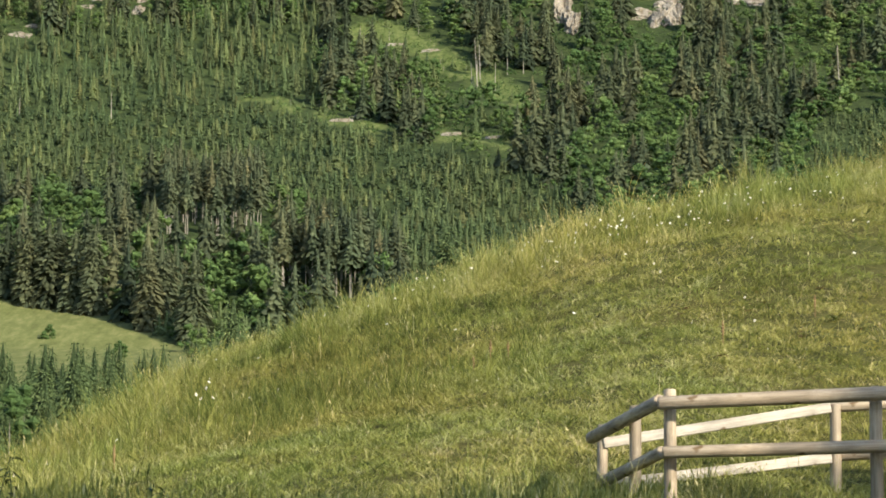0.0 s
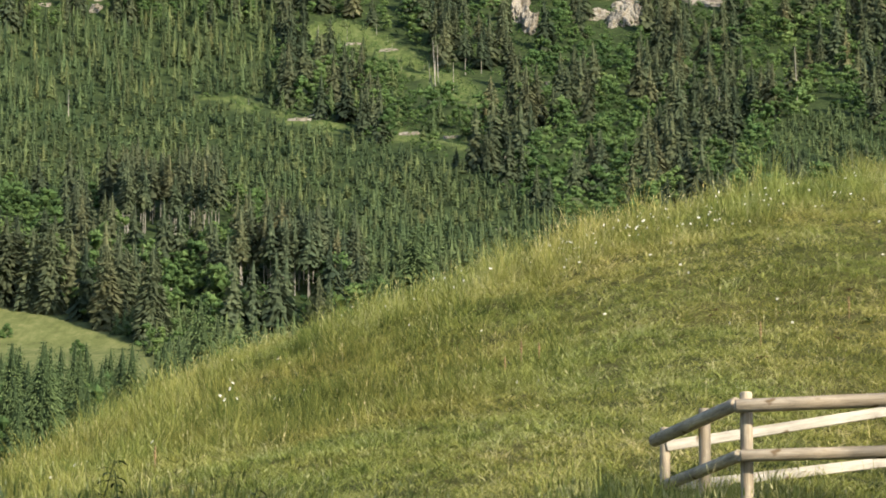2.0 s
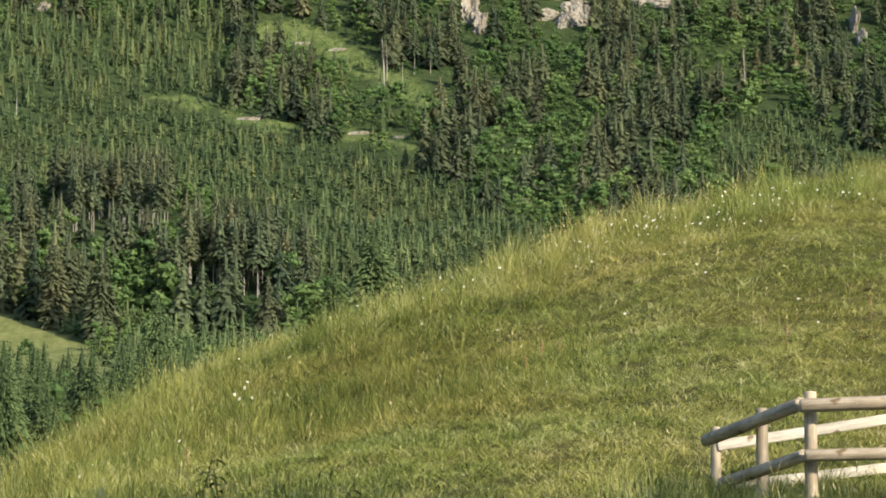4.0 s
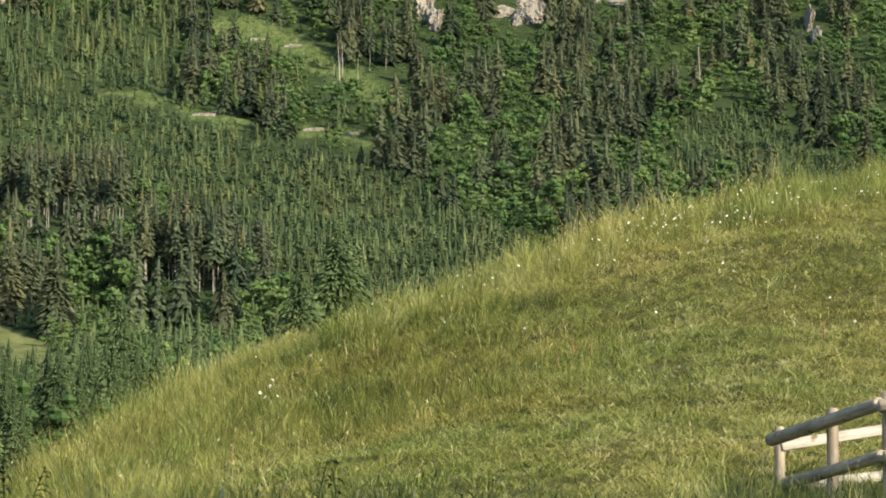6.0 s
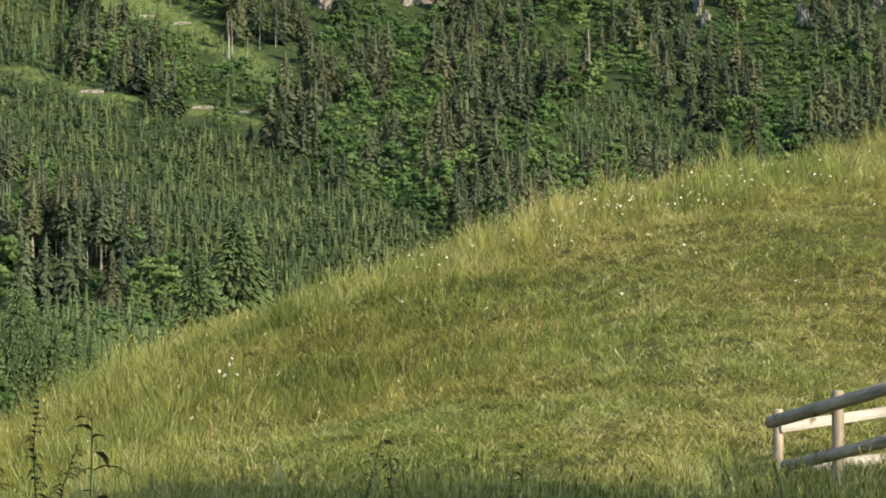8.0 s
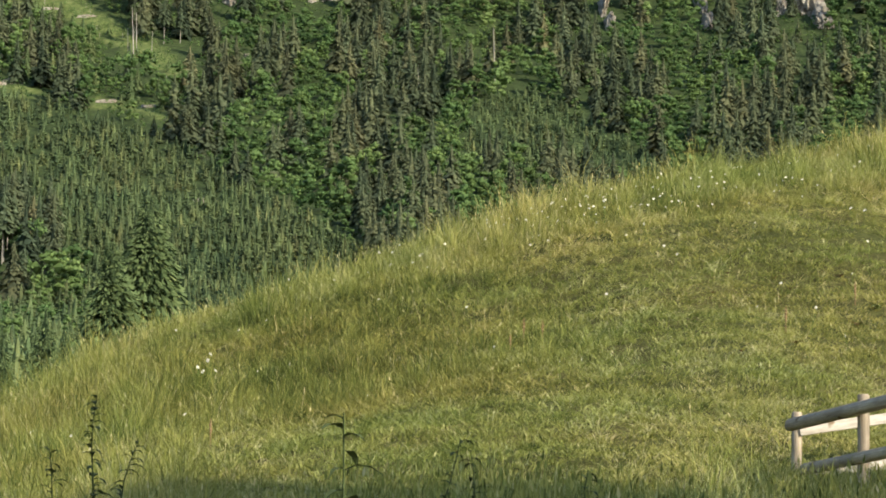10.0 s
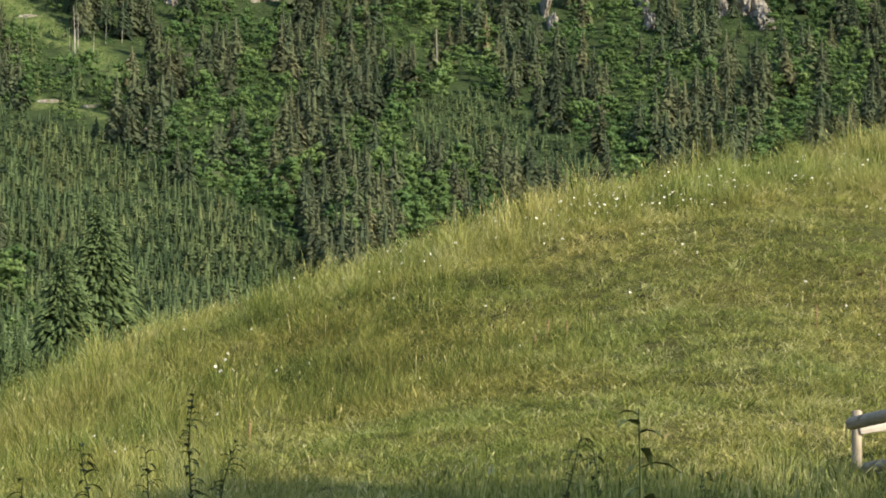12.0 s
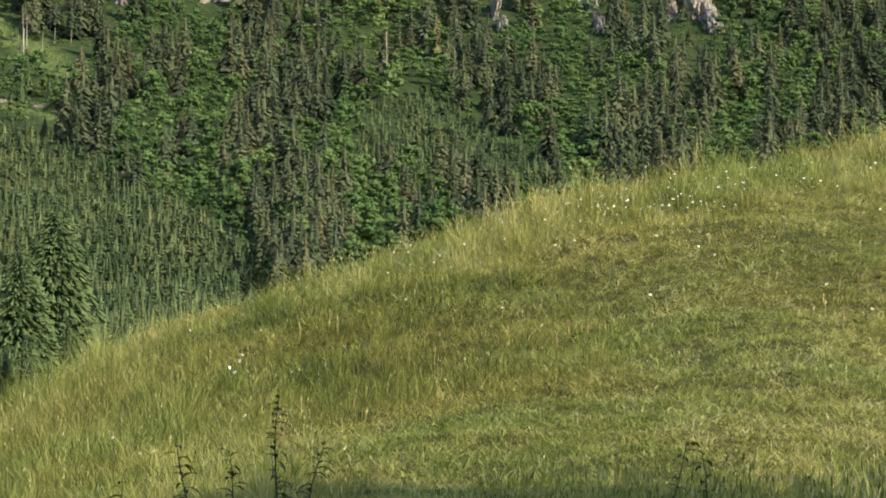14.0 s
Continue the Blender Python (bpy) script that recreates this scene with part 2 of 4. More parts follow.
def build_sheet():
    front = np.radians(np.arange(-14, 26.01, 0.22))
    rest = np.radians(np.arange(26, 346.01, 5.0))[1:-1]
    az = np.concatenate([front, rest])
    radii = np.concatenate([[0.01], np.geomspace(1.5, 14, 18)[:-1], np.linspace(14, 52, 110)[:-1], np.geomspace(52, 700, 60)[:-1], np.linspace(700, 2000, 130)[:-1], np.geomspace(2000, 4300, 16)])
    A, D = np.meshgrid(az, radii)
    X, Y = -2.5 + D * np.sin(A), D * np.cos(A)
    Z = land(X, Y)
    n, m = X.shape
    i, j = np.meshgrid(np.arange(n - 1), np.arange(m), indexing="ij")
    a, b, c, d = i * m + j, i * m + (j + 1) % m, (i + 1) * m + (j + 1) % m, (i + 1) * m + j
    tris = np.concatenate([np.stack([a, c, b], -1).reshape(-1, 3), np.stack([a, d, c], -1).reshape(-1, 3)])
    ob = np_object("ground", np.stack([X, Y, Z], -1).reshape(-1, 3), tris, M_GROUND, smooth=True)
    u, v = bearing(X.ravel(), Y.ravel(), Z.ravel())
    dist = np.hypot(X, Y).ravel()
    hay, open_land = hay_zone(u, v), clearing_zone(u, v)
    maps = {"woods": step(60, 140, dist), "hay": hay * (dist > 260) * 1.0, "felled": open_land * ~hay * (dist > 600) * 1.0}
    for key, values in maps.items():
        t = ob.data.attributes.new(key, "FLOAT", "POINT")
        t.data.foreach_set("value", values.astype(np.float32))
    return tagged(ob, "green alpine pasture rising to a wooded mountain side", "ground", kind="structure")


ground = build_sheet()

# ---- tree shapes ----


def cone_trunk(h, r, sides=4, lean=0.0):
    a = np.arange(sides) * 2 * np.pi / sides
    low = np.stack([r * np.cos(a), r * np.sin(a), 0 * a - 0.8], -1)
    top = np.array([[lean * h, 0, h]])
    tris = [[k, (k + 1) % sides, sides] for k in range(sides)]
    return np.concatenate([low, top]), np.array(tris)


def join(pieces):
    verts, tris, tints, n = [], [], [], 0
    for v, t, c in pieces:
        verts.append(v), tris.append(t + n), tints.append(c)
        n += len(v)
    return np.concatenate(verts), np.concatenate(tris), np.concatenate(tints)


def spruce_shape(r, width, low, sprays, full=0.75, droop=0.55, rings=7, sides=7, spread=0.09, inner_shade=0.32, fine=0.2, short=0.54):
    """A spruce one unit high: a ragged inner cone, tinted dark as inner shade, clad in drooping sprays at all heights.
    """
    outline = lambda f: ((1 - f) ** full + 0.03) * np.minimum(1, 0.55 + f * 5)
    lop = r.uniform(0, 6.3)
    fz = np.linspace(0, 0.88, rings)
    b = np.arange(sides) * 6.283 / sides
    core = []
    for f in fz:
        rad = width * 0.46 * np.maximum(outline(f) - 0.03, 0.004) * r.uniform(0.6, 1.25, sides)
        core.append(np.stack([np.cos(b + f * 4) * rad, np.sin(b + f * 4) * rad, low + (1 - low) * f + 0 * b], -1))
    V = np.concatenate([*core, [[0, 0, 0.98]]])
    T = []
    for i in range(rings - 1):
        for k in range(sides):
            p, q = i * sides + k, i * sides + (k + 1) % sides
            T += [[p, q, p + sides], [q, q + sides, p + sides]]
    T += [[(rings - 1) * sides + k, (rings - 1) * sides + (k + 1) % sides, rings * sides] for k in range(sides)]
    # the crown's inner shade is put into the core's tint
    C = np.full(len(V), inner_shade)
    f = np.clip(1 - r.uniform(0, 1, sprays) ** 0.62 + r.normal(0, 0.02, sprays), 0, 0.97)
    a = r.uniform(0, 6.283, sprays)
    L = width * outline(f) * r.uniform(0.72, 1.22, sprays) * (1 + 0.16 * np.sin(a + lop) + 0.12 * np.sin(2 * a + 9 * f + lop)) + 0.013
    d, t = np.stack([np.cos(a), np.sin(a), 0 * a], -1), np.stack([-np.sin(a), np.cos(a), 0 * a], -1)
    up = np.array([0, 0, 1.0])
    z = low + (1 - low) * f
    fall = droop * (1 - 0.6 * f) * r.uniform(0.4, 1.5, sprays)
    w = (L * r.uniform(0.6, 1.25, sprays) * fine + 0.003)[:, None]
    tilt = up * (w * r.normal(0, 0.35, (sprays, 1)))
    at = lambda k, drop: d * (L * k)[:, None] + up * (z - L * drop)[:, None]
    k0 = np.full(sprays, 1 - short) if short > 0.5 else r.uniform(0.3, 1 - short, sprays)
    k1, k2 = k0 + short * 0.6, k0 + short
    S = np.stack([at(k0, fall * k0 * 0.45 - 0.05), at(k1, fall * k1 * 0.8 + 0.05) + t * w + tilt, at(k2, fall * k2), at(k1, fall * k1 * 0.8 + 0.05) - t * w - tilt], 1).reshape(-1, 3)
    q = len(V) + np.arange(sprays)[:, None] * 4
    # tint rises towards the treetop and from spray root to tip
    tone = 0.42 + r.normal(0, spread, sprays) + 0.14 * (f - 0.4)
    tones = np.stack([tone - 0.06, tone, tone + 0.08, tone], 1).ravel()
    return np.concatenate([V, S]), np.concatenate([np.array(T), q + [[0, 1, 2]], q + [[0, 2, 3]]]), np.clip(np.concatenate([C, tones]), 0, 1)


BALL_V = np.array([[1, 0, 0], [0, 1, 0], [-1, 0, 0], [0, -1, 0], [0, 0, 1], [0, 0, -1]], float)
BALL_T = np.array([[0, 1, 4], [1, 2, 4], [2, 3, 4], [3, 0, 4], [1, 0, 5], [2, 1, 5], [3, 2, 5], [0, 3, 5]])


def leaf_crown(r, h, width, clumps, leaves, size):
    """A broad crown: boughs end in clumps of small leaf sprays, with gaps between them."""
    vs, ts, cs, n = [], [], [], 0
    for _ in range(clumps):
        a, f = r.uniform(0, 6.28), r.uniform(0.12, 1.0)
        reach = width * math.sin(min(1, f * 0.9 + 0.12) * math.pi) ** 0.6 * r.uniform(0.35, 1.0)
        c = np.array([math.cos(a) * reach, math.sin(a) * reach, h * (0.12 + 0.82 * f)])
        R, tone = width * r.uniform(0.2, 0.42), r.uniform(0.36, 0.5)
        vs += list(c + BALL_V * np.array([1, 1, 0.85]) * R * r.uniform(0.6, 0.95, (len(BALL_V), 1)))
        ts += [list(n + t) for t in BALL_T]
        # shade in the tint: inner balls darker than the leaves, their undersides darkest
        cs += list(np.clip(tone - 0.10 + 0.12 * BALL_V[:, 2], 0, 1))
        n += len(BALL_V)
        for _ in range(leaves):
            d = r.normal(size=3)
            d[2] = abs(d[2]) * 0.9 - 0.25
            d /= np.linalg.norm(d)
            p = c + d * R * np.array([1, 1, 0.8]) * r.uniform(0.6, 1.15)
            s1 = np.cross(d, r.normal(size=3))
            s1 /= np.linalg.norm(s1)
            s2 = np.cross(d + 0.5 * r.normal(size=3), s1)
            s2 /= np.linalg.norm(s2)
            k = size * r.uniform(0.7, 1.4)
            vs += [p + s1 * k, p + s2 * k * 0.8, p - s1 * k, p - s2 * k * 0.8 - d * 0.3 * k]
            ts += [[n, n + 1, n + 2], [n, n + 2, n + 3]]
            # top light in the tint: leaves facing up are lighter
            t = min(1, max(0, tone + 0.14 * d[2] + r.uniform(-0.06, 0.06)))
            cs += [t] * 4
            n += 4
    return np.array(vs), np.array(ts), np.array(cs)


# ---- the woods on the mountain side ----


def slope_point(u, v):
    """Where the ray of that bearing meets the mountain."""
    az, el = np.radians((u - 784) / 84), np.tan(np.radians(8 + (441 - v) / 84))
    D = np.linspace(330, 2300, 1100)
    out = np.empty((len(u), 3))
    for k in range(len(u)):
        x, y = D * math.sin(az[k]), D * math.cos(az[k])
        z = valley(x, y)
        i = int(np.argmax(z >= el[k] * D))
        out[k] = x[i], y[i], z[i]
    return out


def scatter(lo_u, hi_u, lo_v, hi_v, du, dv, keep):
    u, v = np.meshgrid(np.arange(lo_u, hi_u, du), np.arange(lo_v, hi_v, dv))
    u, v = u.ravel() + rng.uniform(-0.5, 0.5, u.size) * du * 1.1, v.ravel() + rng.uniform(-0.5, 0.5, v.size) * dv * 1.2
    k = keep(u, v)
    return u[k], v[k]


def wood_object(name, shapes, pts, heights, mat, label, tone=0.0, dry=0.0):
    vs, ts, cs, ds, n = [], [], [], [], 0
    for (x, y, z), h in zip(pts, heights):
        sv, st, sc = shapes[rng.integers(len(shapes))]
        a = rng.uniform(0, 6.28)
        c, s = math.cos(a) * h * rng.uniform(0.85, 1.15), math.sin(a) * h
        w = math.hypot(c, s)
        c, s = w * math.cos(a), w * math.sin(a)
        vs.append(np.stack([x + sv[:, 0] * c - sv[:, 1] * s, y + sv[:, 0] * s + sv[:, 1] * c, z - 0.3 + sv[:, 2] * h], -1))
        ts.append(st + n)
        cs.append(np.clip(sc + rng.normal(0, 0.15) + tone, 0, 1))
        ds.append(np.full(len(sv), max(0, rng.normal(0, 1)) * dry))
        n += len(sv)
    ob = np_object(name, np.concatenate(vs), np.concatenate(ts), mat, np.concatenate(cs))
    ob.data.attributes.new("dry", "FLOAT", "POINT").data.foreach_set("value", np.clip(np.concatenate(ds), 0, 1).astype(np.float32))
    return tagged(ob, label, "trees", kind="stuff")


def plantation(u, v):
    top = line(u, (-300, 215), (480, 205), (600, 228), (760, 262), (960, 330), (1020, 372), (1250, 490))
    low = line(u, (-300, 395), (300, 372), (430, 352), (560, 420), (700, 500), (790, 640), (1250, 660))
    second = (u > 1440) & (u < 1790) & (v > line(u, (1440, 240), (1560, 205), (1790, 330))) & (v < line(u, (1440, 345), (1790, 420)))
    upper = (u < 560) & (v < line(u, (0, 225), (560, 205))) & (v > line(u, (-300, 90), (0, 85), (250, 60), (560, 50)))
    return ((u < 1250) & (v > top) & (v < low)) | second | upper


def upper_wood(u, v):
    return (u < 560) & (v < line(u, (-90, 215), (200, 212), (420, 190), (560, 205)))


def rocky(u, v):
    spots = ((1004, 46, 28, 44), (1165, 40, 58, 26), (1325, 10, 40, 14), (1694, 80, 14, 44), (1872, 70, 16, 40), (2060, 60, 30, 50), (600, 216, 40, 10), (1050, 155, 10, 14), (800, 240, 26, 9), (880, 246, 22, 8), (700, 85, 24, 8), (765, 92, 24, 8), (240, 16, 20, 30), (150, 16, 26, 18), (30, 70, 30, 14), (1694, 112, 11, 22), (1872, 105, 14, 26), (2068, 105, 16, 24), (2015, 90, 12, 26), (1010, 84, 14, 20), (1180, 66, 34, 12))
    hit = np.zeros(np.shape(u), bool)
    for a, b, c, d in spots:
        hit |= ((u - a) / c) ** 2 + ((v - b) / d) ** 2 < 1
    return hit


def wood_foot(u):
    """How far down the slope the woods reach before the pasture's brow stands before them."""
    return line(u, (-100, 800), (1050, 780), (1204, 650), (1364, 590), (1564, 520), (1804, 450), (2104, 370), (2440, 320))


def edge_front(u, v):
    return ((u > 275) & (u < 490) & (v > 362) & (v < 480)) | ((u > 490) & (u < 650) & (v > 470) & (v < 575)) | ((u > 770) & (u < 960) & (v > 140) & (v < 190))


def bare(u, v):
    return (v > wood_foot(u)) | hay_zone(u, v) | clearing_zone(u, v) | rocky(u, v)


def headroom(u, v, H, pts):
    """Growth stays low under the open strips and the rocks."""
    room = np.full(len(u), 1e3)
    for k in range(112, 3, -4):
        room = np.where(rocky(u, v - k) | (clearing_zone(u, v - k) if k < 18 else False), k, room)
    room = room * np.hypot(pts[:, 0], pts[:, 1]) / 4816 * rng.uniform(0.9, 1.7, len(u))
    return np.minimum(H, np.maximum(room, 1.2))


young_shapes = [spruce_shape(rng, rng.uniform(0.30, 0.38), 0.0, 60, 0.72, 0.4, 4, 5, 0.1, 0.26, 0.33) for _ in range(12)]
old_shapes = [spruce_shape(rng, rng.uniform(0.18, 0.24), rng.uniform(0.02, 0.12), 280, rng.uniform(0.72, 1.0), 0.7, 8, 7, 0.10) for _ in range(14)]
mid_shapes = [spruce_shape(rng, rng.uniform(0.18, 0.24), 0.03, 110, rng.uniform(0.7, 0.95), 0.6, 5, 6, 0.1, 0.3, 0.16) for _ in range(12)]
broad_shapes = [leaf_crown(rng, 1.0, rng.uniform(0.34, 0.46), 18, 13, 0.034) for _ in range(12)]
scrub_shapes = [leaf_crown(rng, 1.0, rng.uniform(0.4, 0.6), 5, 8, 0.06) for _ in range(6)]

u, v = scatter(-90, 2450, -60, 660, 14, 9.5, lambda a, b: plantation(a, b) & ~upper_wood(a, b) & ~bare(a, b))
p = slope_point(u, v)
H = headroom(u, v, rng.uniform(5.5, 9.5, len(p)) * (1 + 0.18 * waves(u, v, 40)), p)
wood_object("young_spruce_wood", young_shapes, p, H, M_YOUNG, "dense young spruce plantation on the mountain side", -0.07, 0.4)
# half-grown wood above it, uneven and browner
u, v = scatter(-90, 600, -60, 240, 17, 12, lambda a, b: upper_wood(a, b) & ~bare(a, b))
p = slope_point(u, v)
H = headroom(u, v, rng.uniform(9, 19, len(p)) * (1 + 0.25 * waves(u, v, 30)), p)
wood_object("half_grown_wood", mid_shapes, p, H, M_YOUNG, "uneven half-grown spruce wood on the upper slope", -0.06, 0.7)


def mixed(u, v):
    return waves(u * 1.0, v * 1.6, 55) + 0.6 * waves(u + 300, v, 21)


def trunk_object(name, pts, heights, radius, mat, label, share=0.93):
    vs, ts, n = [], [], 0
    for (x, y, z), h in zip(pts, heights):
        v, t = cone_trunk(h * share, h * radius, 4, rng.normal(0, 0.012))
        vs.append(v + np.array([x, y, z - 0.3])), ts.append(t + n)
        n += len(v)
    return tagged(np_object(name, np.concatenate(vs), np.concatenate(ts), mat), label, "tree trunks", kind="stuff")


u, v = scatter(-90, 2450, -60, 605, 31, 24, lambda a, b: ~plantation(a, b) & ~bare(a, b) & ~edge_front(a, b) & (mixed(a, b) < 0.14))
p = slope_point(u, v)
H = headroom(u, v, rng.uniform(20, 35, len(p)) * np.where(v < 330, 1.0, 0.9), p)
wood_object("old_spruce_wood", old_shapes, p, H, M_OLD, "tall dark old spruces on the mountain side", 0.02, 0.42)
trunk_object("spruce_trunks", p, H, 0.011, M_BARK, "grey spruce trunks showing through the boughs")
u2, v2 = scatter(-90, 2450, -60, 760, 33, 19, lambda a, b: ~plantation(a, b) & ~bare(a, b) & (mixed(a, b) > -0.2))
p2 = slope_point(u2, v2)
H2 = headroom(u2, v2, rng.uniform(10, 20, len(p2)) * np.where(v2 > 600, 0.5, 1) * np.where(edge_front(u2, v2), 0.35, 1), p2)
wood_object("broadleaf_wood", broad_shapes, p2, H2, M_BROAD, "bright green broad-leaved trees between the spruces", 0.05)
# mixed growth on the slope between the two felled strips
u9, v9 = scatter(560, 960, 100, 262, 22, 12, lambda a, b: ~bare(a, b) & (b > line(a, (560, 90), (720, 104), (900, 196), (960, 216))) & (b < line(a, (560, 205), (760, 236), (880, 248), (960, 285))) & ~((a > 805) & (a < 905) & (b < 222)))
p9 = slope_point(u9, v9)
pick = rng.uniform(0, 1, len(p9)) < 0.5
wood_object("strip_spruces", old_shapes, p9[pick], rng.uniform(9, 19, int(pick.sum())), M_YOUNG, "middle-sized spruces between the felled strips", 0.0, 0.3)
wood_object("strip_broadleaves", broad_shapes, p9[~pick], rng.uniform(6, 13, int((~pick).sum())), M_BROAD, "green broad-leaved trees between the felled strips", 0.08)
# undergrowth closes the wood below the crowns
u7, v7 = scatter(-90, 2450, -60, 600, 26, 17, lambda a, b: ~plantation(a, b) & ~bare(a, b) & ~(edge_front(a, b) & (b < 430)) & ~(edge_front(a, b) & (b > 470) & (b < 545)))
p7 = slope_point(u7, v7)
wood_object("undergrowth", scrub_shapes, p7, headroom(u7, v7, rng.uniform(3, 9, len(p7)), p7), M_BROAD, "low broad-leaved undergrowth between the trees", 0.04)
# young trees along the valley's foot
u5, v5 = scatter(-90, 1250, 585, 800, 21, 9, lambda a, b: ~bare(a, b))
p5 = slope_point(u5, v5)
wood_object("valley_spruces", young_shapes, p5, rng.uniform(5, 10, len(p5)), M_YOUNG, "young spruces along the valley's foot", 0.0, 0.3)
# scrub and saplings on the felled strips
u3, v3 = scatter(380, 1420, 20, 360, 8, 5, lambda a, b: clearing_zone(a, b) & (rng.uniform(0, 1, a.shape) < 0.6 + 0.4 * waves(a, b, 14)))
p3 = slope_point(u3, v3)
wood_object("clearing_scrub", scrub_shapes, p3, rng.uniform(1.0, 4.2, len(p3)), M_BROAD, "low green scrub on a felled strip", 0.18)
u6, v6 = scatter(420, 1420, 30, 350, 17, 11, lambda a, b: clearing_zone(a, b) & ~rocky(a, b) & (rng.uniform(0, 1, a.shape) < 0.5))
p6 = slope_point(u6, v6)
wood_object("clearing_saplings", young_shapes, p6, rng.uniform(2.5, 7, len(p6)), M_YOUNG, "scattered spruce saplings on a felled strip", 0.1, 0.3)
u8, v8 = scatter(-90, 2450, -60, 300, 9, 6, lambda a, b: rocky(a, b) & ~clearing_zone(a, b) & (rng.uniform(0, 1, a.shape) < 0.75))
p8 = slope_point(u8, v8)
wood_object("rock_scrub", scrub_shapes, p8, rng.uniform(1.5, 5.0, len(p8)), M_BROAD, "low scrub round the limestone rocks", 0.06)
# high old spruces at the wood's edge, bare below, sunlight put into their trunk colour
edge_u = np.concatenate([rng.uniform(285, 480, 62), rng.uniform(490, 640, 46), rng.uniform(820, 930, 12), rng.uniform(1210, 1420, 8)])
edge_v = np.concatenate([rng.uniform(366, 424, 62), rng.uniform(478, 533, 46), rng.uniform(70, 140, 12), rng.uniform(195, 240, 8)])
p4 = slope_point(edge_u, edge_v)
H4 = rng.uniform(26, 33, len(p4))
high_shapes = [spruce_shape(rng, rng.uniform(0.11, 0.15), rng.uniform(0.38, 0.52), 170, 0.75, 0.6, 6, 6, 0.10) for _ in range(6)]
wood_object("edge_spruce_crowns", high_shapes, p4, H4, M_OLD, "crowns of high spruces with bare lower trunks", 0.1, 0.45)
trunk_object("edge_spruce_trunks", p4, H4, 0.0085, M_BARK_SUNLIT, "bare trunks at the wood's edge, coloured pale as if sunlit")


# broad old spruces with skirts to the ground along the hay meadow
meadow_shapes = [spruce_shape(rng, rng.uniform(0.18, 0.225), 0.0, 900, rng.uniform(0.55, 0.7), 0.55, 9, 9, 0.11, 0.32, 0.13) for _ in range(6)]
mu = np.array([-30.0, 12, 48, 84, 104, 132, 166, 262, 296, 342, 60, 150])
mv = np.array([525.0, 532, 545, 549, 536, 556, 562, 588, 578, 612, 525, 540])
pm = slope_point(mu, mv)
wood_object("meadow_edge_spruces", meadow_shapes, pm, np.array([30.0, 28, 29, 33, 31, 30, 33, 30, 27, 34, 34, 35]), M_OLD, "broad old spruces with skirts along the hay meadow", -0.04, 0.35)


# ---- single dead trunks and stumps ----
def snag(u, v, h, lean):
    x, y, z = slope_point(np.array([float(u)]), np.array([float(v)]))[0]
    bm = bmesh.new()
    prev = None
    for i in range(6):
        f = i / 5
        r = 0.24 * (h / 22) ** 0.5 * (1 - 0.6 * f)
        ring = [bm.verts.new((lean * h * f + r * math.cos(t) * (1 + 0.15 * math.sin(3 * t + i)), r * math.sin(t), h * f - 0.5 + (0.4 * math.sin(t * 2) if i == 5 else 0))) for t in (0, 1.05, 2.09, 3.14, 4.19, 5.24)]
        if prev:
            for k in range(6):
                bm.faces.new((prev[k], prev[(k + 1) % 6], ring[(k + 1) % 6], ring[k]))
        prev = ring
    bm.faces.new(prev)
    ob = part("dead_tree_trunk" if h > 6 else "tree_stump", bm, M_DEAD)
    ob.location = (x, y, z)
    if h > 6:
        return tagged(ob, "bare bleached trunk of a dead spruce", "dead tree", "dead trunks on the mountain")
    return tagged(ob, "short pale broken stump on a felled strip", "stump", "stumps on the felled strips")


for u, v, h, lean in ((836, 152, 15, -0.03), (846, 158, 29, -0.05), (851, 154, 25, -0.02), (878, 162, 17, 0.01), (1356, 228, 21, -0.01), (1343, 196, 14, 0.01), (190, 228, 18, 0.0), (28, 214, 10, 0.02), (20, 216, 5, 0.1), (423, 478, 13, 0.12),
                      (1494, 200, 34, -0.03), (740, 66, 8, 0), (768, 90, 5, 0), (785, 128, 3, 0), (845, 170, 3, 0), (575, 62, 9, 0.03), (635, 70, 8, 0), (687, 74, 8, 0), (760, 76, 3, 0.1), (780, 115, 4, 0), (826, 128, 4, 0), (670, 88, 3, 0), (702, 92, 3, 0),
                      (905, 200, 4, 0), (950, 255, 6, 0), (968, 290, 6, 0.05), (1000, 300, 5, 0), (510, 190, 4, 0), (487, 188, 3, 0), (180, 552, 3, 0), (184, 553, 3, 0), (1050, 175, 9, 0), (1275, 262, 7, 0), (205, 470, 16, 0.02), (320, 520, 14, 0.0)):
    snag(u, v, h, lean)


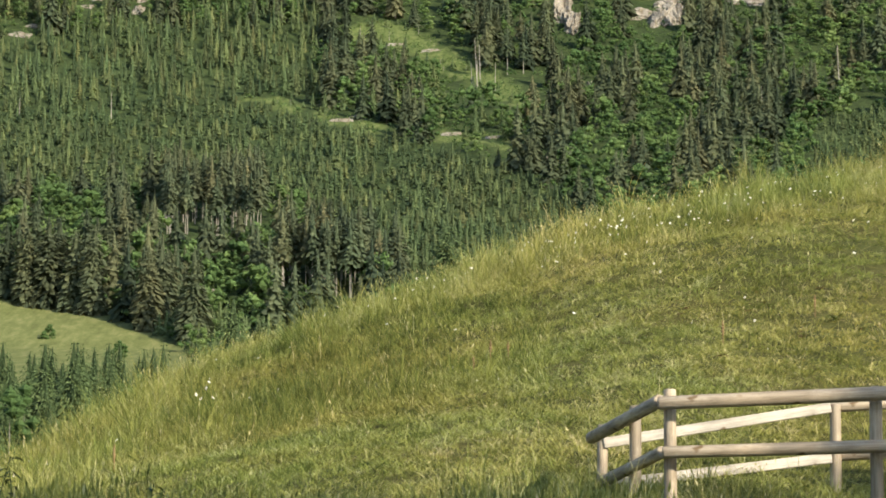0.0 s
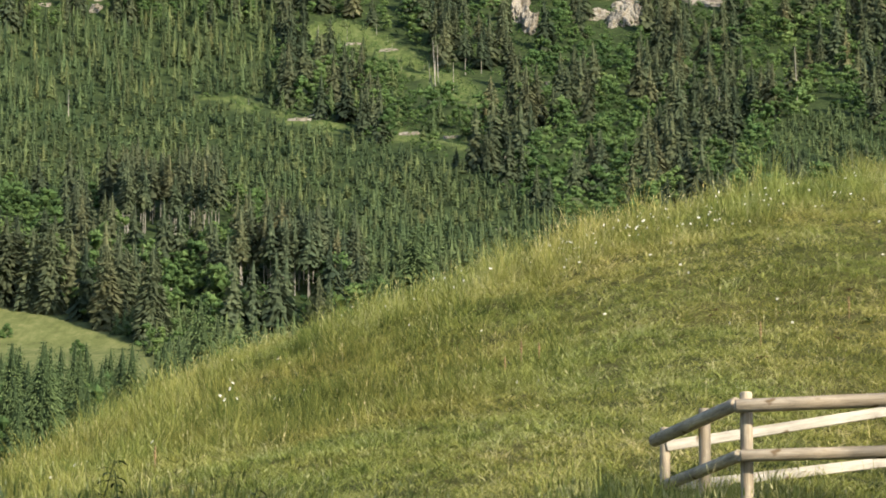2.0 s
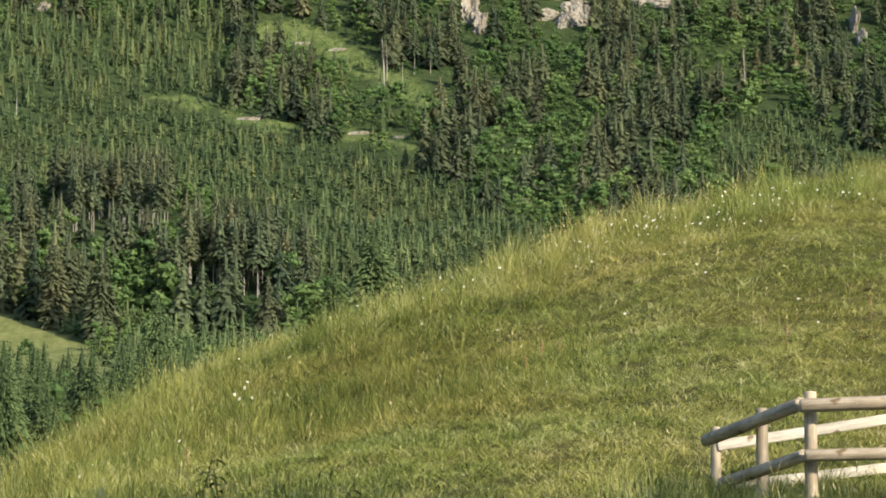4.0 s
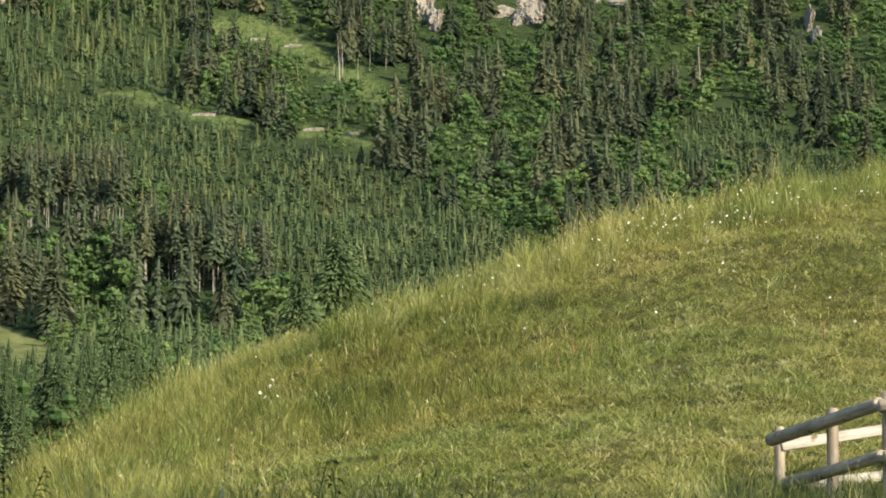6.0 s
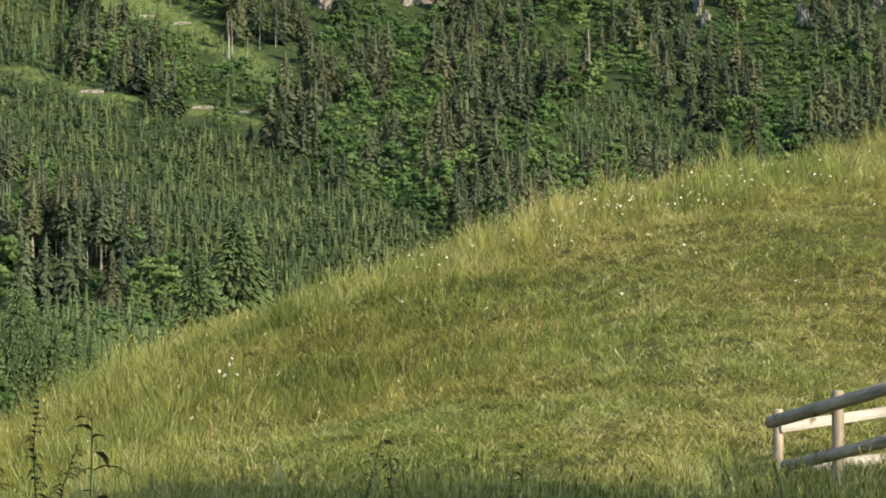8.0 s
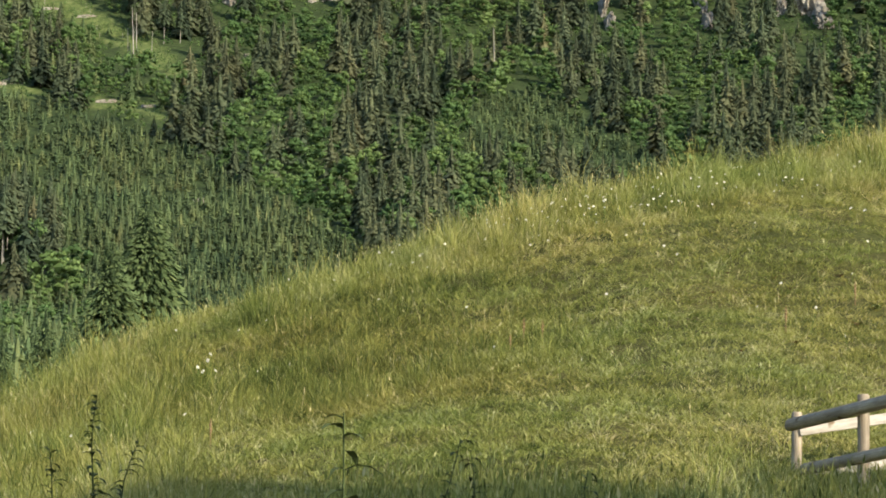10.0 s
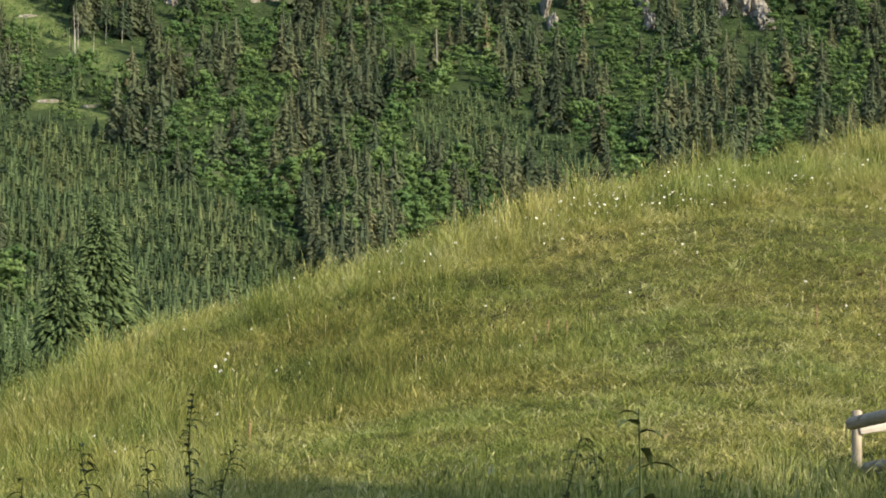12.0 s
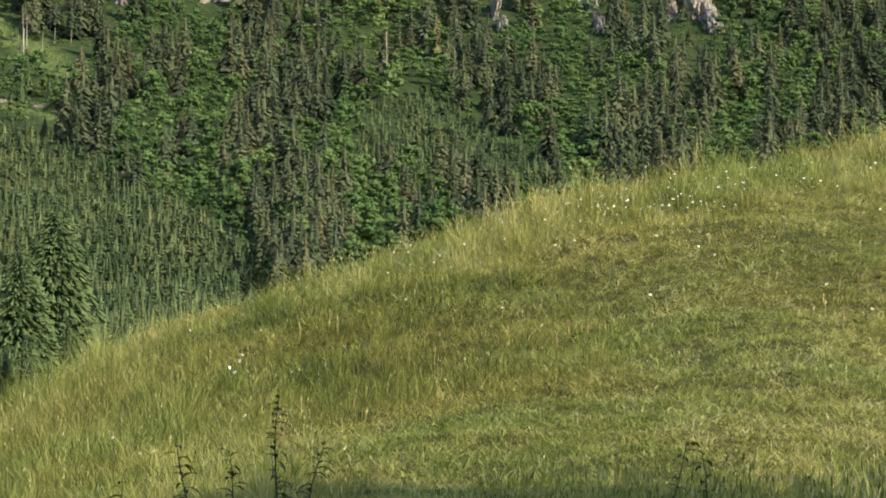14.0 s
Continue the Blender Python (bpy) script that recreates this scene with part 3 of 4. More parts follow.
# ---- limestone outcrops ----
def outcrop(u, v, wide, high, seed):
    x, y, z = slope_point(np.array([float(u)]), np.array([float(v)]))[0]
    d = math.hypot(x, y)
    sx, sz = wide * d / 4816, high * d / 4816
    bm = bmesh.new()
    bmesh.ops.create_icosphere(bm, subdivisions=4, radius=1)
    for vert in bm.verts:
        c = vert.co.copy()
        c *= (1 / max(abs(c.x), abs(c.y), abs(c.z))) ** 0.55
        n1 = noise.noise(c * 1.1 + Vector((seed, 0, 0)))
        q = Vector((c.x * 1.7 + 0.4 * c.z, c.y * 1.7, c.z * 1.2)) + Vector((0, seed, 0))
        near, _ = noise.voronoi(q)
        crack = min(1, (near[1] - near[0]) * 5)
        block = noise.cell(Vector((c.x * 2.3 + seed, c.y * 2.3, c.z * 1.5)))
        n3 = noise.noise(Vector((c.x * 6, c.y * 6, c.z * 2.4)) + Vector((0, 0, seed)))
        c *= 0.92 + 0.34 * n1 + 0.10 * block - 0.16 * (1 - crack) + 0.06 * n3
        vert.co = Vector((c.x * sx + c.z * sz * 0.18, c.y * sz * 1.1 + c.z * sz * 0.7, c.z * sz))
    ob = part("rock_outcrop", bm, M_ROCK)
    ob.location = (x, y + 0.4 * sz, z + (0.2 if high > 13 else -0.25) * sz)
    return tagged(ob, "pale weathered limestone outcrop on the wooded slope", "rock", "outcrops on the mountain")


for k, (u, v, w, h) in enumerate(((1000, 34, 20, 40), (1018, 56, 14, 36), (958, 6, 16, 16), (1130, 36, 32, 18), (1176, 46, 22, 26), (1204, 42, 22, 30), (1190, 20, 26, 18), (1340, 14, 44, 18), (1690, 66, 8, 36), (1702, 92, 10, 26), (1866, 60, 9, 40), (1878, 90, 12, 26), (1850, 40, 20, 14),
                                  (2006, 66, 14, 32), (2058, 60, 30, 56), (2080, 88, 18, 34), (2110, 36, 12, 30), (600, 216, 26, 9), (632, 213, 24, 12), (1048, 152, 7, 12), (798, 240, 20, 9), (876, 246, 20, 8), (700, 82, 20, 7), (764, 92, 22, 7), (20, 78, 26, 13), (48, 62, 18, 9), (160, 8, 20, 16), (142, 24, 14, 9), (244, 8, 12, 24), (234, 32, 11, 14),
                                  (1170, 2, 26, 10), (965, 282, 16, 7), (325, 518, 14, 14), (385, 522, 18, 12), (205, 480, 20, 12), (964, 410, 16, 12))):
    outcrop(u, v, w, h, k * 3.7)

# ---- near trees ----
TALL = {}


def spruce_tree(x, y, h, seed, slim, sprays=1300):
    r = np.random.default_rng(seed)
    thing = new("spruce_tree")
    thing.location = (x, y, float(land(x, y)))
    TALL[seed] = h
    tv, tt = cone_trunk(h * 0.99, 0.012 * h + 0.03, 6)
    np_object("trunk", tv, tt, M_BARK, parent=thing)
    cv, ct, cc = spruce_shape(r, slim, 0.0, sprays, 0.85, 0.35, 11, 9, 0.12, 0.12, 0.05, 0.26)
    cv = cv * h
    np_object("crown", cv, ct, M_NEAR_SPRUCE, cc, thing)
    return tagged(thing, "young dark green spruce with lighter shoot tips", "spruce", "young spruces below the pasture")


def broad_tree(x, y, h, width, seed, label, group, clumps=46, leaves=46, size=0.17):
    r = np.random.default_rng(seed)
    thing = new("broadleaf_tree")
    thing.location = (x, y, float(land(x, y)))
    tv, tt = cone_trunk(h * 0.8, 0.02 * h + 0.02, 7)
    np_object("trunk", tv, tt, M_BARK, parent=thing)
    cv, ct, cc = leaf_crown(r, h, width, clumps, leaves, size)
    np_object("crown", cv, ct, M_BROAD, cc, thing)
    return tagged(thing, label, "tree", group)


# ---- pasture grass ----


def grass_object(name, x, y, h, w, tint, label, lean, head=0.0):
    """Blades with a bent tip; with a head, the tip carries a spike of seeds."""
    n = len(x)
    z = land(x, y) - 0.015
    a = rng.uniform(0, 6.283, n)
    wx, wy = np.cos(a) * w / 2, np.sin(a) * w / 2
    lx, ly = lean
    V = np.empty((n, 4, 3))
    V[:, 0] = np.stack([x, y, z], -1)
    V[:, 1] = np.stack([x + wx + lx * 0.32, y + wy + ly * 0.32, z + h * 0.58], -1)
    V[:, 2] = np.stack([x + lx, y + ly, z + h], -1)
    V[:, 3] = np.stack([x - wx + lx * 0.32, y - wy + ly * 0.32, z + h * 0.58], -1)
    k = np.arange(n)[:, None] * 4
    T = np.concatenate([k + [[0, 1, 3]], k + [[3, 1, 2]]])
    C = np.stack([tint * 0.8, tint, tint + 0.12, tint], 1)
    V, C = V.reshape(-1, 3), C.ravel()
    if head:
        long = head * rng.uniform(0.6, 1.4, n)
        d = np.stack([lx, ly, h], -1)
        d = d / np.linalg.norm(d, axis=1)[:, None]
        tip = np.stack([x + lx, y + ly, z + h], -1)
        side = np.stack([np.cos(a), np.sin(a), 0 * a], -1) * (long * rng.uniform(0.07, 0.14, n))[:, None]
        S = np.stack([tip - d * long[:, None] * 0.35, tip + side, tip + d * long[:, None] * 0.65, tip - side], 1).reshape(-1, 3)
        q = 4 * n + np.arange(n)[:, None] * 4
        T = np.concatenate([T, q + [[0, 1, 3]], q + [[3, 1, 2]]])
        V, C = np.concatenate([V, S]), np.concatenate([C, np.repeat(np.clip(tint + 0.1, 0, 1), 4)])
    return tagged(np_object(name, V, T, M_BLADE, np.clip(C, 0, 1)), label, "grass", kind="stuff")


def meadow_points(n, y0, y1, pad=0.6):
    y = rng.uniform(y0, y1, n)
    left, right = np.minimum(-0.168 * y, -6.1 + 0.0 * y) - pad, np.maximum(0.168 * y, -6.1 + 0.352 * (y - 1.6)) + pad
    return rng.uniform(left, right), y


def lushness(x, y):
    """0: grazed to the sward, 1: long grass along the brow, on the hollow to the left and at the foot."""
    crest = step(34.6, 38.0, y) * 0.95
    hollow = step(2.0, -0.6, x) * step(27.5, 30.5, y) * 0.85
    left = step(-1.5, -4.0, x) * 0.6
    foot = step(23.0, 20.0, y) * 0.75
    q = np.maximum(np.maximum(crest, left), np.maximum(hollow, foot))
    return np.clip(0.12 + q * 0.8 + 0.28 * waves(x, y * 0.7, 1.1) * (0.35 + q) + 0.16 * waves(x + 5, y, 0.45), 0.03, 1.25)


def trodden(x, y):
    """Hoof-worn spots and cattle treads, bare of grass."""
    treads = waves(x * 0.45, y * 1.5, 0.30) + 0.8 * waves(x + 7, y * 1.3 + 2, 0.16)
    return treads > 1.02 - 0.38 * step(1.0, 3.5, x) * step(35.5, 33.0, y) + 0.5 * step(24.5, 22.0, y)


def straw(x, y):
    """How dry the grass has grown."""
    return 0.05 * step(34.8, 37.5, y) * step(-3.0, 0.0, x) + 0.07 * step(23.5, 20.5, y) - 0.12 * step(2.0, -0.6, x) * step(37.5, 35.0, y) * step(25.0, 29.0, y)


def tufts(clumps, per, blades, y0, y1, reach, spread, tall, tone, splay, keep, name, label, width):
    """Clumps of tufts; the blades of a tuft lean out from one root, and a clump shares its height and hue."""
    cx, cy = meadow_points(clumps, y0, y1)
    k = keep(cx, cy)
    cx, cy = cx[k], cy[k]
    ch, ct = rng.lognormal(0, 0.34, len(cx)), rng.normal(0, 0.15, len(cx))
    g = np.repeat(np.arange(len(cx)), per)
    tx, ty = cx[g] + rng.normal(0, reach, len(g)), cy[g] + rng.normal(0, reach, len(g))
    k = ~trodden(tx, ty)
    tx, ty, g = tx[k], ty[k], g[k]
    lush = lushness(tx, ty)
    th = tall(lush) * ch[g] * rng.uniform(0.7, 1.3, len(g))
    tt = tone + straw(tx, ty) + ct[g] + 0.10 * waves(tx, ty, 0.9) + 0.08 * waves(tx + 3, ty, 0.23) + rng.normal(0, 0.08, len(g))
    q = np.repeat(np.arange(len(g)), blades)
    n = len(q)
    a, r = rng.uniform(0, 6.283, n), np.sqrt(rng.uniform(0, 1, n))
    x, y = tx[q] + np.cos(a) * r * spread, ty[q] + np.sin(a) * r * spread
    h = th[q] * rng.uniform(0.45, 1.2, n)
    out = h * (0.2 + r) * rng.uniform(0.2, 1.0, n) * splay
    return grass_object(name, x, y, h, rng.uniform(*width, n), np.clip(tt[q] + rng.normal(0, 0.09, n), 0.0, 0.97), label, (np.cos(a) * out, np.sin(a) * out))


everywhere = lambda x, y: x > -99
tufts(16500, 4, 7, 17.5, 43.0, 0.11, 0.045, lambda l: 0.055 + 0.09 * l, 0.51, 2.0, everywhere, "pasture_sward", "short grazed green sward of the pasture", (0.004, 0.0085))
tufts(6500, 3, 5, 19.0, 41.5, 0.10, 0.05, lambda l: 0.045 + 0.05 * l, 0.45, 2.6, everywhere, "pasture_herbs", "low broad-leaved clover and herbs between the grass", (0.010, 0.020))
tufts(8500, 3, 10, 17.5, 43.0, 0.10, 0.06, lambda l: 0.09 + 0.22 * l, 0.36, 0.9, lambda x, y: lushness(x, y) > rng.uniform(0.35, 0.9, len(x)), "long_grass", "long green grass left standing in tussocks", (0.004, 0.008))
# lodged straw and dry seed stalks, thick along the brow and at the foot
x, y = meadow_points(15000, 18, 42)
n = len(x)
a, l = rng.uniform(0, 6.283, n), rng.uniform(0.15, 0.45, n)
grass_object("lodged_grass", x, y, rng.uniform(0.08, 0.2, n) * (0.6 + 0.6 * lushness(x, y)), rng.uniform(0.003, 0.0065, n), rng.uniform(0.5, 1.0, n), "long pale grass blades lying flat over the sward", (np.cos(a) * l, np.sin(a) * l))
x, y = meadow_points(46000, 17, 42.5)
k = rng.uniform(0, 1, len(x)) < 0.03 + 0.42 * np.clip(lushness(x, y) - 0.45, 0, 1) * (0.32 + 0.6 * step(34.5, 37.5, y) + 0.5 * step(24, 21, y))
x, y = x[k], y[k]
n = len(x)
a, l = rng.uniform(0, 6.283, n), rng.uniform(0, 0.26, n)
grass_object("seed_stalks", x, y, rng.uniform(0.18, 0.48, n) * (0.5 + 0.5 * lushness(x, y)), rng.uniform(0.004, 0.007, n), rng.uniform(0.5, 0.95, n), "dry straw-coloured seed stalks standing in the grass", (np.cos(a) * l, np.sin(a) * l), 0.05)

# tall grass before the fence; elsewhere the strip stands in for shade on short grass
n = 30000
y = rng.uniform(13.8, 18.3, n)
x = rng.uniform(-6.4, 3.6, n)
k = rng.uniform(0, 1, n) < 0.55 + 0.45 * waves(x, y, 0.5)
x, y = x[k], y[k]
n = len(x)
top = np.clip(0.22 + 0.20 * step(-5.0, -3.4, x) + 0.02 * (18 - y) + 0.13 * waves(x, y, 0.45) + 0.06 * waves(x, y + 4, 0.17), 0.15, 0.95)
a, l = rng.uniform(0, 6.283, n), rng.uniform(0.02, 0.3, n)
# tint kept low so that the strip looks more deeply shaded
grass_object("foot_grass_as_shade", x, y, top * rng.uniform(0.6, 1.45, n), rng.uniform(0.006, 0.012, n), np.clip(rng.normal(0.34, 0.18, n), 0, 1), "grass at the pasture's foot, tinted darker to deepen the shade", (np.cos(a) * l, np.sin(a) * l), 0.06)

# ---- fence of the small pen ----


def pole(a, b, r, r2=None, sides=14):
    """A round timber from a to b, its ends a little rounded."""
    a, b = Vector(a), Vector(b)
    L = (b - a).length
    r2 = r2 or r
    bm = bmesh.new()
    rings = [(0, 0.82 * r), (0.012, r), (L * 0.33, (r * 2 + r2) / 3), (L * 0.66, (r + 2 * r2) / 3), (L - 0.012, r2), (L, 0.82 * r2)]
    loops = []
    for i, (s, rr) in enumerate(rings):
        loop = []
        for k in range(sides):
            t = 2 * math.pi * k / sides
            q = rr * (1 + 0.035 * math.sin(3 * t + i * 1.7 + L * 3) + 0.02 * math.sin(5 * t + i))
            loop.append(bm.verts.new((s, q * math.cos(t), q * math.sin(t))))
        loops.append(loop)
    for p, q in zip(loops, loops[1:]):
        for k in range(sides):
            bm.faces.new((p[k], p[(k + 1) % sides], q[(k + 1) % sides], q[k]))
    bm.faces.new(loops[0][::-1])
    bm.faces.new(loops[-1])
    bmesh.ops.recalc_face_normals(bm, faces=bm.faces)
    for f in bm.faces:
        f.smooth = len(f.verts) == 4
    return bm


def along(a, b):
    a, b = Vector(a), Vector(b)
    return Matrix.Translation(a) @ (b - a).to_track_quat("X", "Z").to_matrix().to_4x4()


def board(L, high, thick):
    bm = bmesh.new()
    bmesh.ops.create_cube(bm, size=1, matrix=Matrix.Translation((L / 2, 0, 0)) @ Matrix.Diagonal((L, thick, high, 1)))
    bmesh.ops.bevel(bm, geom=bm.edges[:], offset=0.006, segments=1, affect="EDGES")
    return bm


fence = new("pen_fence")
tagged(fence, "low pen fence of pale round logs and sawn boards", "fence")


def fence_post(x, y, top, r=0.048):
    base = float(land(x, y)) - 0.3
    ob = part("post", pole((x, y, base), (x, y, top), r, r * 0.95), M_LOG, fence)
    ob.matrix_world = along((x, y, base), (x + 0.012, y + 0.008, top))
    return ob


def fence_rail(name, a, b, r, r2=None):
    ob = part(name, pole(a, b, r, r2), M_LOG, fence)
    ob.matrix_world = along(a, b)
    return ob


def fence_board(a, b, high=0.085, thick=0.03):
    ob = part("board", board((Vector(b) - Vector(a)).length, high, thick), M_PLANK, fence, "bright sawn board")
    ob.matrix_world = along(a, b)
    return ob


fence_post(1.645, 19.79, 1.75)
fence_post(1.475, 20.98, 1.727)
fence_post(1.295, 22.25, 1.675, 0.044)
fence_post(3.235, 22.47, 1.86)
fence_post(3.13, 19.69, 1.76)
fence_rail("top_rail", (1.555, 19.66, 1.634), (3.75, 19.54, 1.724), 0.05, 0.054)
fence_rail("lower_rail", (1.585, 19.66, 1.278), (3.75, 19.54, 1.335), 0.045, 0.05)
fence_rail("side_rail", (1.205, 22.1, 1.556), (1.575, 19.72, 1.656), 0.052, 0.05)
fence_rail("lower_side_rail", (1.30, 22.02, 1.20), (1.59, 19.72, 1.285), 0.048, 0.046)
fence_board((1.31, 22.21, 1.52), (3.2, 22.42, 1.83))
fence_board((1.31, 22.21, 1.18), (3.2, 22.42, 1.415))
fence_rail("back_rail", (3.15, 22.52, 1.835), (4.6, 22.6, 1.93), 0.045)
fence_rail("lower_back_rail", (3.15, 22.52, 1.43), (4.6, 22.6, 1.52), 0.045)

# the spruces whose tips show over the pasture: x, y, height of the tip
young = []
for k, (x, y, top) in enumerate(((0.5, 215, 32.6), (-2.6, 196, 26.2), (2.6, 222, 25.5), (-15.5, 200, 25.0), (-12.2, 186, 20.0), (-24.2, 181, 18.6), (-22.4, 164, 14.6), (-20.0, 176, 17.2))):
    young.append(spruce_tree(x, y, top - float(land(x, y)), k + 11, (0.27, 0.26, 0.24, 0.27, 0.24, 0.26, 0.25, 0.22)[k], 6000 if k < 3 else 2600))
for k in range(150):
    x, y = rng.uniform(-34, 3) if k % 2 else rng.uniform(-33, -12), rng.uniform(150, 226)
    y = max(y, 168 + x * 0.2 if x > -18 else 150)
    q = int(rng.integers(3, 8))
    t, own = young[q], TALL[q + 11]
    top = y * (0.1035 + 0.001 * step(-22, -10, x)) + rng.uniform(-3.0, 0.8)
    z = float(land(x, y))
    tall = max(0.3, (top - z) / own)
    copy_thing(t, pose(x, y, z, 0, 0, rng.uniform(0, 360)) @ Matrix.Diagonal((tall * 0.85, tall * 0.85, tall, 1)))
for k in range(16):
    x, y = rng.uniform(-32, -8), rng.uniform(140, 200)
    broad_tree(x, y, max(3.0, (0.094 + rng.uniform(-0.012, 0.008)) * y - float(land(x, y))), rng.uniform(1.2, 2.2), 60 + k, "light green bushy sapling among the spruces", "saplings below the pasture", 26, 150, 0.032)

for k, (u, v, h, w) in enumerate(((90, 604, 6.5, 2.2), (80, 606, 3.5, 1.6), (212, 640, 8.5, 2.6))):
    q = slope_point(np.array([float(u)]), np.array([float(v)]))[0]
    broad_tree(q[0], q[1], h, w, 130 + k, "round dark green bush standing on the hay meadow", "bushes on the meadow", 30, 60, 0.16).location.z -= 0.3 * h

# tall trees out of view, added and sized to shade the pasture's foot
for k, (x, y, h, w) in enumerate(((7.0, 1.3, 17.25, 2.5), (9.4, 1.2, 17.15, 2.5), (11.8, 1.5, 17.05, 2.5), (14.0, 1.4, 18.0, 2.4), (15.8, 1.5, 17.8, 1.7), (17.7, 1.5, 14.45, 0.8), (19.7, 1.6, 16.98, 1.8), (22.9, 1.4, 17.78, 2.2), (25.9, 1.0, 17.78, 2.5))):
    broad_tree(x, y, h, w, 90 + k, "unseen tall leafy tree, added to cast evening shade", "wayside trees", 190, 30, 0.2)


# ---- daisies in the grass ----
def daisy(x, y, h, size):
    thing = new("daisy")
    z = float(land(x, y))
    thing.location = (x, y, z)
    bm = bmesh.new()
    bmesh.ops.create_cone(bm, cap_ends=True, segments=4, radius1=0.003, radius2=0.002, depth=h, matrix=Matrix.Translation((0, 0, h / 2)))
    part("stem", bm, M_STEM, thing)
    bm = bmesh.new()
    for k in range(9):
        a = k * 2 * math.pi / 9
        d, s = Vector((math.cos(a), math.sin(a), 0)), Vector((-math.sin(a), math.cos(a), 0))
        q = [d * 0.2 * size, d * 0.65 * size + s * 0.2 * size, d * size, d * 0.65 * size - s * 0.2 * size]
        top = [bm.verts.new(p + Vector((0, 0, 0.004))) for p in q]
        low = [bm.verts.new(p) for p in q]
        bm.faces.new(top), bm.faces.new(low[::-1])
        for i in range(4):
            bm.faces.new((top[i], low[i], low[(i + 1) % 4], top[(i + 1) % 4]))
    head = part("petals", bm, M_PETAL, thing)
    nod = pose(0, 0, h, 35 + (h * 977) % 45, (h * 613) % 50 - 25, (h * 1231) % 120 - 60)
    head.matrix_basis = nod
    bm = bmesh.new()
    bmesh.ops.create_icosphere(bm, subdivisions=1, radius=0.3 * size, matrix=Matrix.Diagonal((1, 1, 0.5, 1)))
    eye = part("flower_centre", bm, M_YELLOW, thing)
    eye.matrix_basis = nod @ Matrix.Translation((0, 0, 0.006))
    return tagged(thing, "white ox-eye daisy with a yellow centre", "flower", "daisies in the pasture")


daisies = [daisy(-2.98, 33.41, 0.30, 0.027), daisy(-2.92, 33.46, 0.41, 0.024), daisy(2.4, 36.05, 0.42, 0.029)]
for a, b, h in ((-3.04, 33.44, 0.36), (-2.89, 33.5, 0.47), (-2.83, 33.4, 0.29)):
    daisy(a, b, h, 0.021)
spots = [(3.83, 33.77), (2.31, 34.13), (5.12, 37.29), (3.53, 37.58), (2.58, 32.7), (5.25, 34.2), (2.66, 34.5), (5.46, 38.0), (4.6, 37.85), (1.52, 36.2), (0.12, 33.1), (-2.34, 32.98), (-2.08, 36.2), (0.0, 39.3), (-1.53, 39.4), (0.07, 30.64), (3.3, 29.08)]
while len(spots) < 175:
    q = rng.uniform(0, 1)
    if q < 0.55:
        a, b = rng.normal(1.8, 1.5), rng.normal(37.3, 1.1)
    elif q < 0.75:
        a, b = rng.normal(5.4, 1.4), rng.normal(38.0, 0.8)
    else:
        a, b = rng.uniform(-5.5, 7.5), rng.uniform(27, 39)
    if -6 < a < 8.5 and b < 39.4:
        spots.append((a, b))
for a, b in spots:
    m = pose(a, b, float(land(a, b)), rng.uniform(-12, 12), rng.uniform(-12, 12), rng.uniform(-70, 70))
    copy_thing(daisies[rng.integers(1, 3)], m @ Matrix.Scale(rng.uniform(0.45, 0.75), 4))


# ---- weeds at the foot of the pasture and sorrel stalks on it ----
def leaf_blade(bm, p, d, up, L, w):
    """A pointed leaf bent along its length, with a keel."""
    s = d.cross(up).normalized()
    pts = [(0, 0.15, 0), (0.35, 1, 0.10), (0.7, 0.75, 0.02), (1, 0.05, -0.22)]
    rows = []
    for f, k, lift in pts:
        c = p + d * L * f + up * L * lift
        rows.append((bm.verts.new(c - s * w * k / 2), bm.verts.new(c - up * 0.12 * w), bm.verts.new(c + s * w * k / 2)))
    for a, b in zip(rows, rows[1:]):
        bm.faces.new((a[0], a[1], b[1], b[0])), bm.faces.new((a[1], a[2], b[2], b[1]))


def weed(x, y, top, bend=0.1, leaves=9, seed=1):
    r = random.Random(seed)
    z = float(land(x, y))
    h = top - z
    thing = new("weed_plant")
    thing.location = (x, y, z)
    bm = bmesh.new()
    prev = None
    knots = []
    for i in range(9):
        f = i / 8
        c = Vector((bend * h * f * f + 0.02 * math.sin(f * 7 + seed), 0.02 * math.cos(f * 5), h * f))
        knots.append(c)
        rr = 0.009 * (1 - 0.75 * f)
        ring = [bm.verts.new(c + Vector((rr * math.cos(t), rr * math.sin(t), 0))) for t in (0, 1.57, 3.14, 4.71)]
        if prev:
            for k in range(4):
                bm.faces.new((prev[k], prev[(k + 1) % 4], ring[(k + 1) % 4], ring[k]))
        prev = ring
    part("stem", bm, M_WEED, thing)
    for i in range(leaves):
        f = 0.5 + 0.5 * (i + r.random()) / leaves
        g = min(7.99, f * 8)
        c = knots[int(g)].lerp(knots[int(g) + 1], g - int(g))
        a = r.uniform(0, 6.28)
        bm = bmesh.new()
        d = Vector((math.cos(a), math.sin(a), r.uniform(-0.3, 0.5))).normalized()
        up = Vector((0, 0, 1)) - d * d.z
        leaf_blade(bm, c, d, up.normalized(), r.uniform(0.05, 0.12) * (1.4 - 0.6 * f), r.uniform(0.02, 0.045))
        part("leaf", bm, M_WEED, thing)
    return tagged(thing, "dark leafy weed standing in the shaded grass", "weed", "weeds at the pasture's foot")


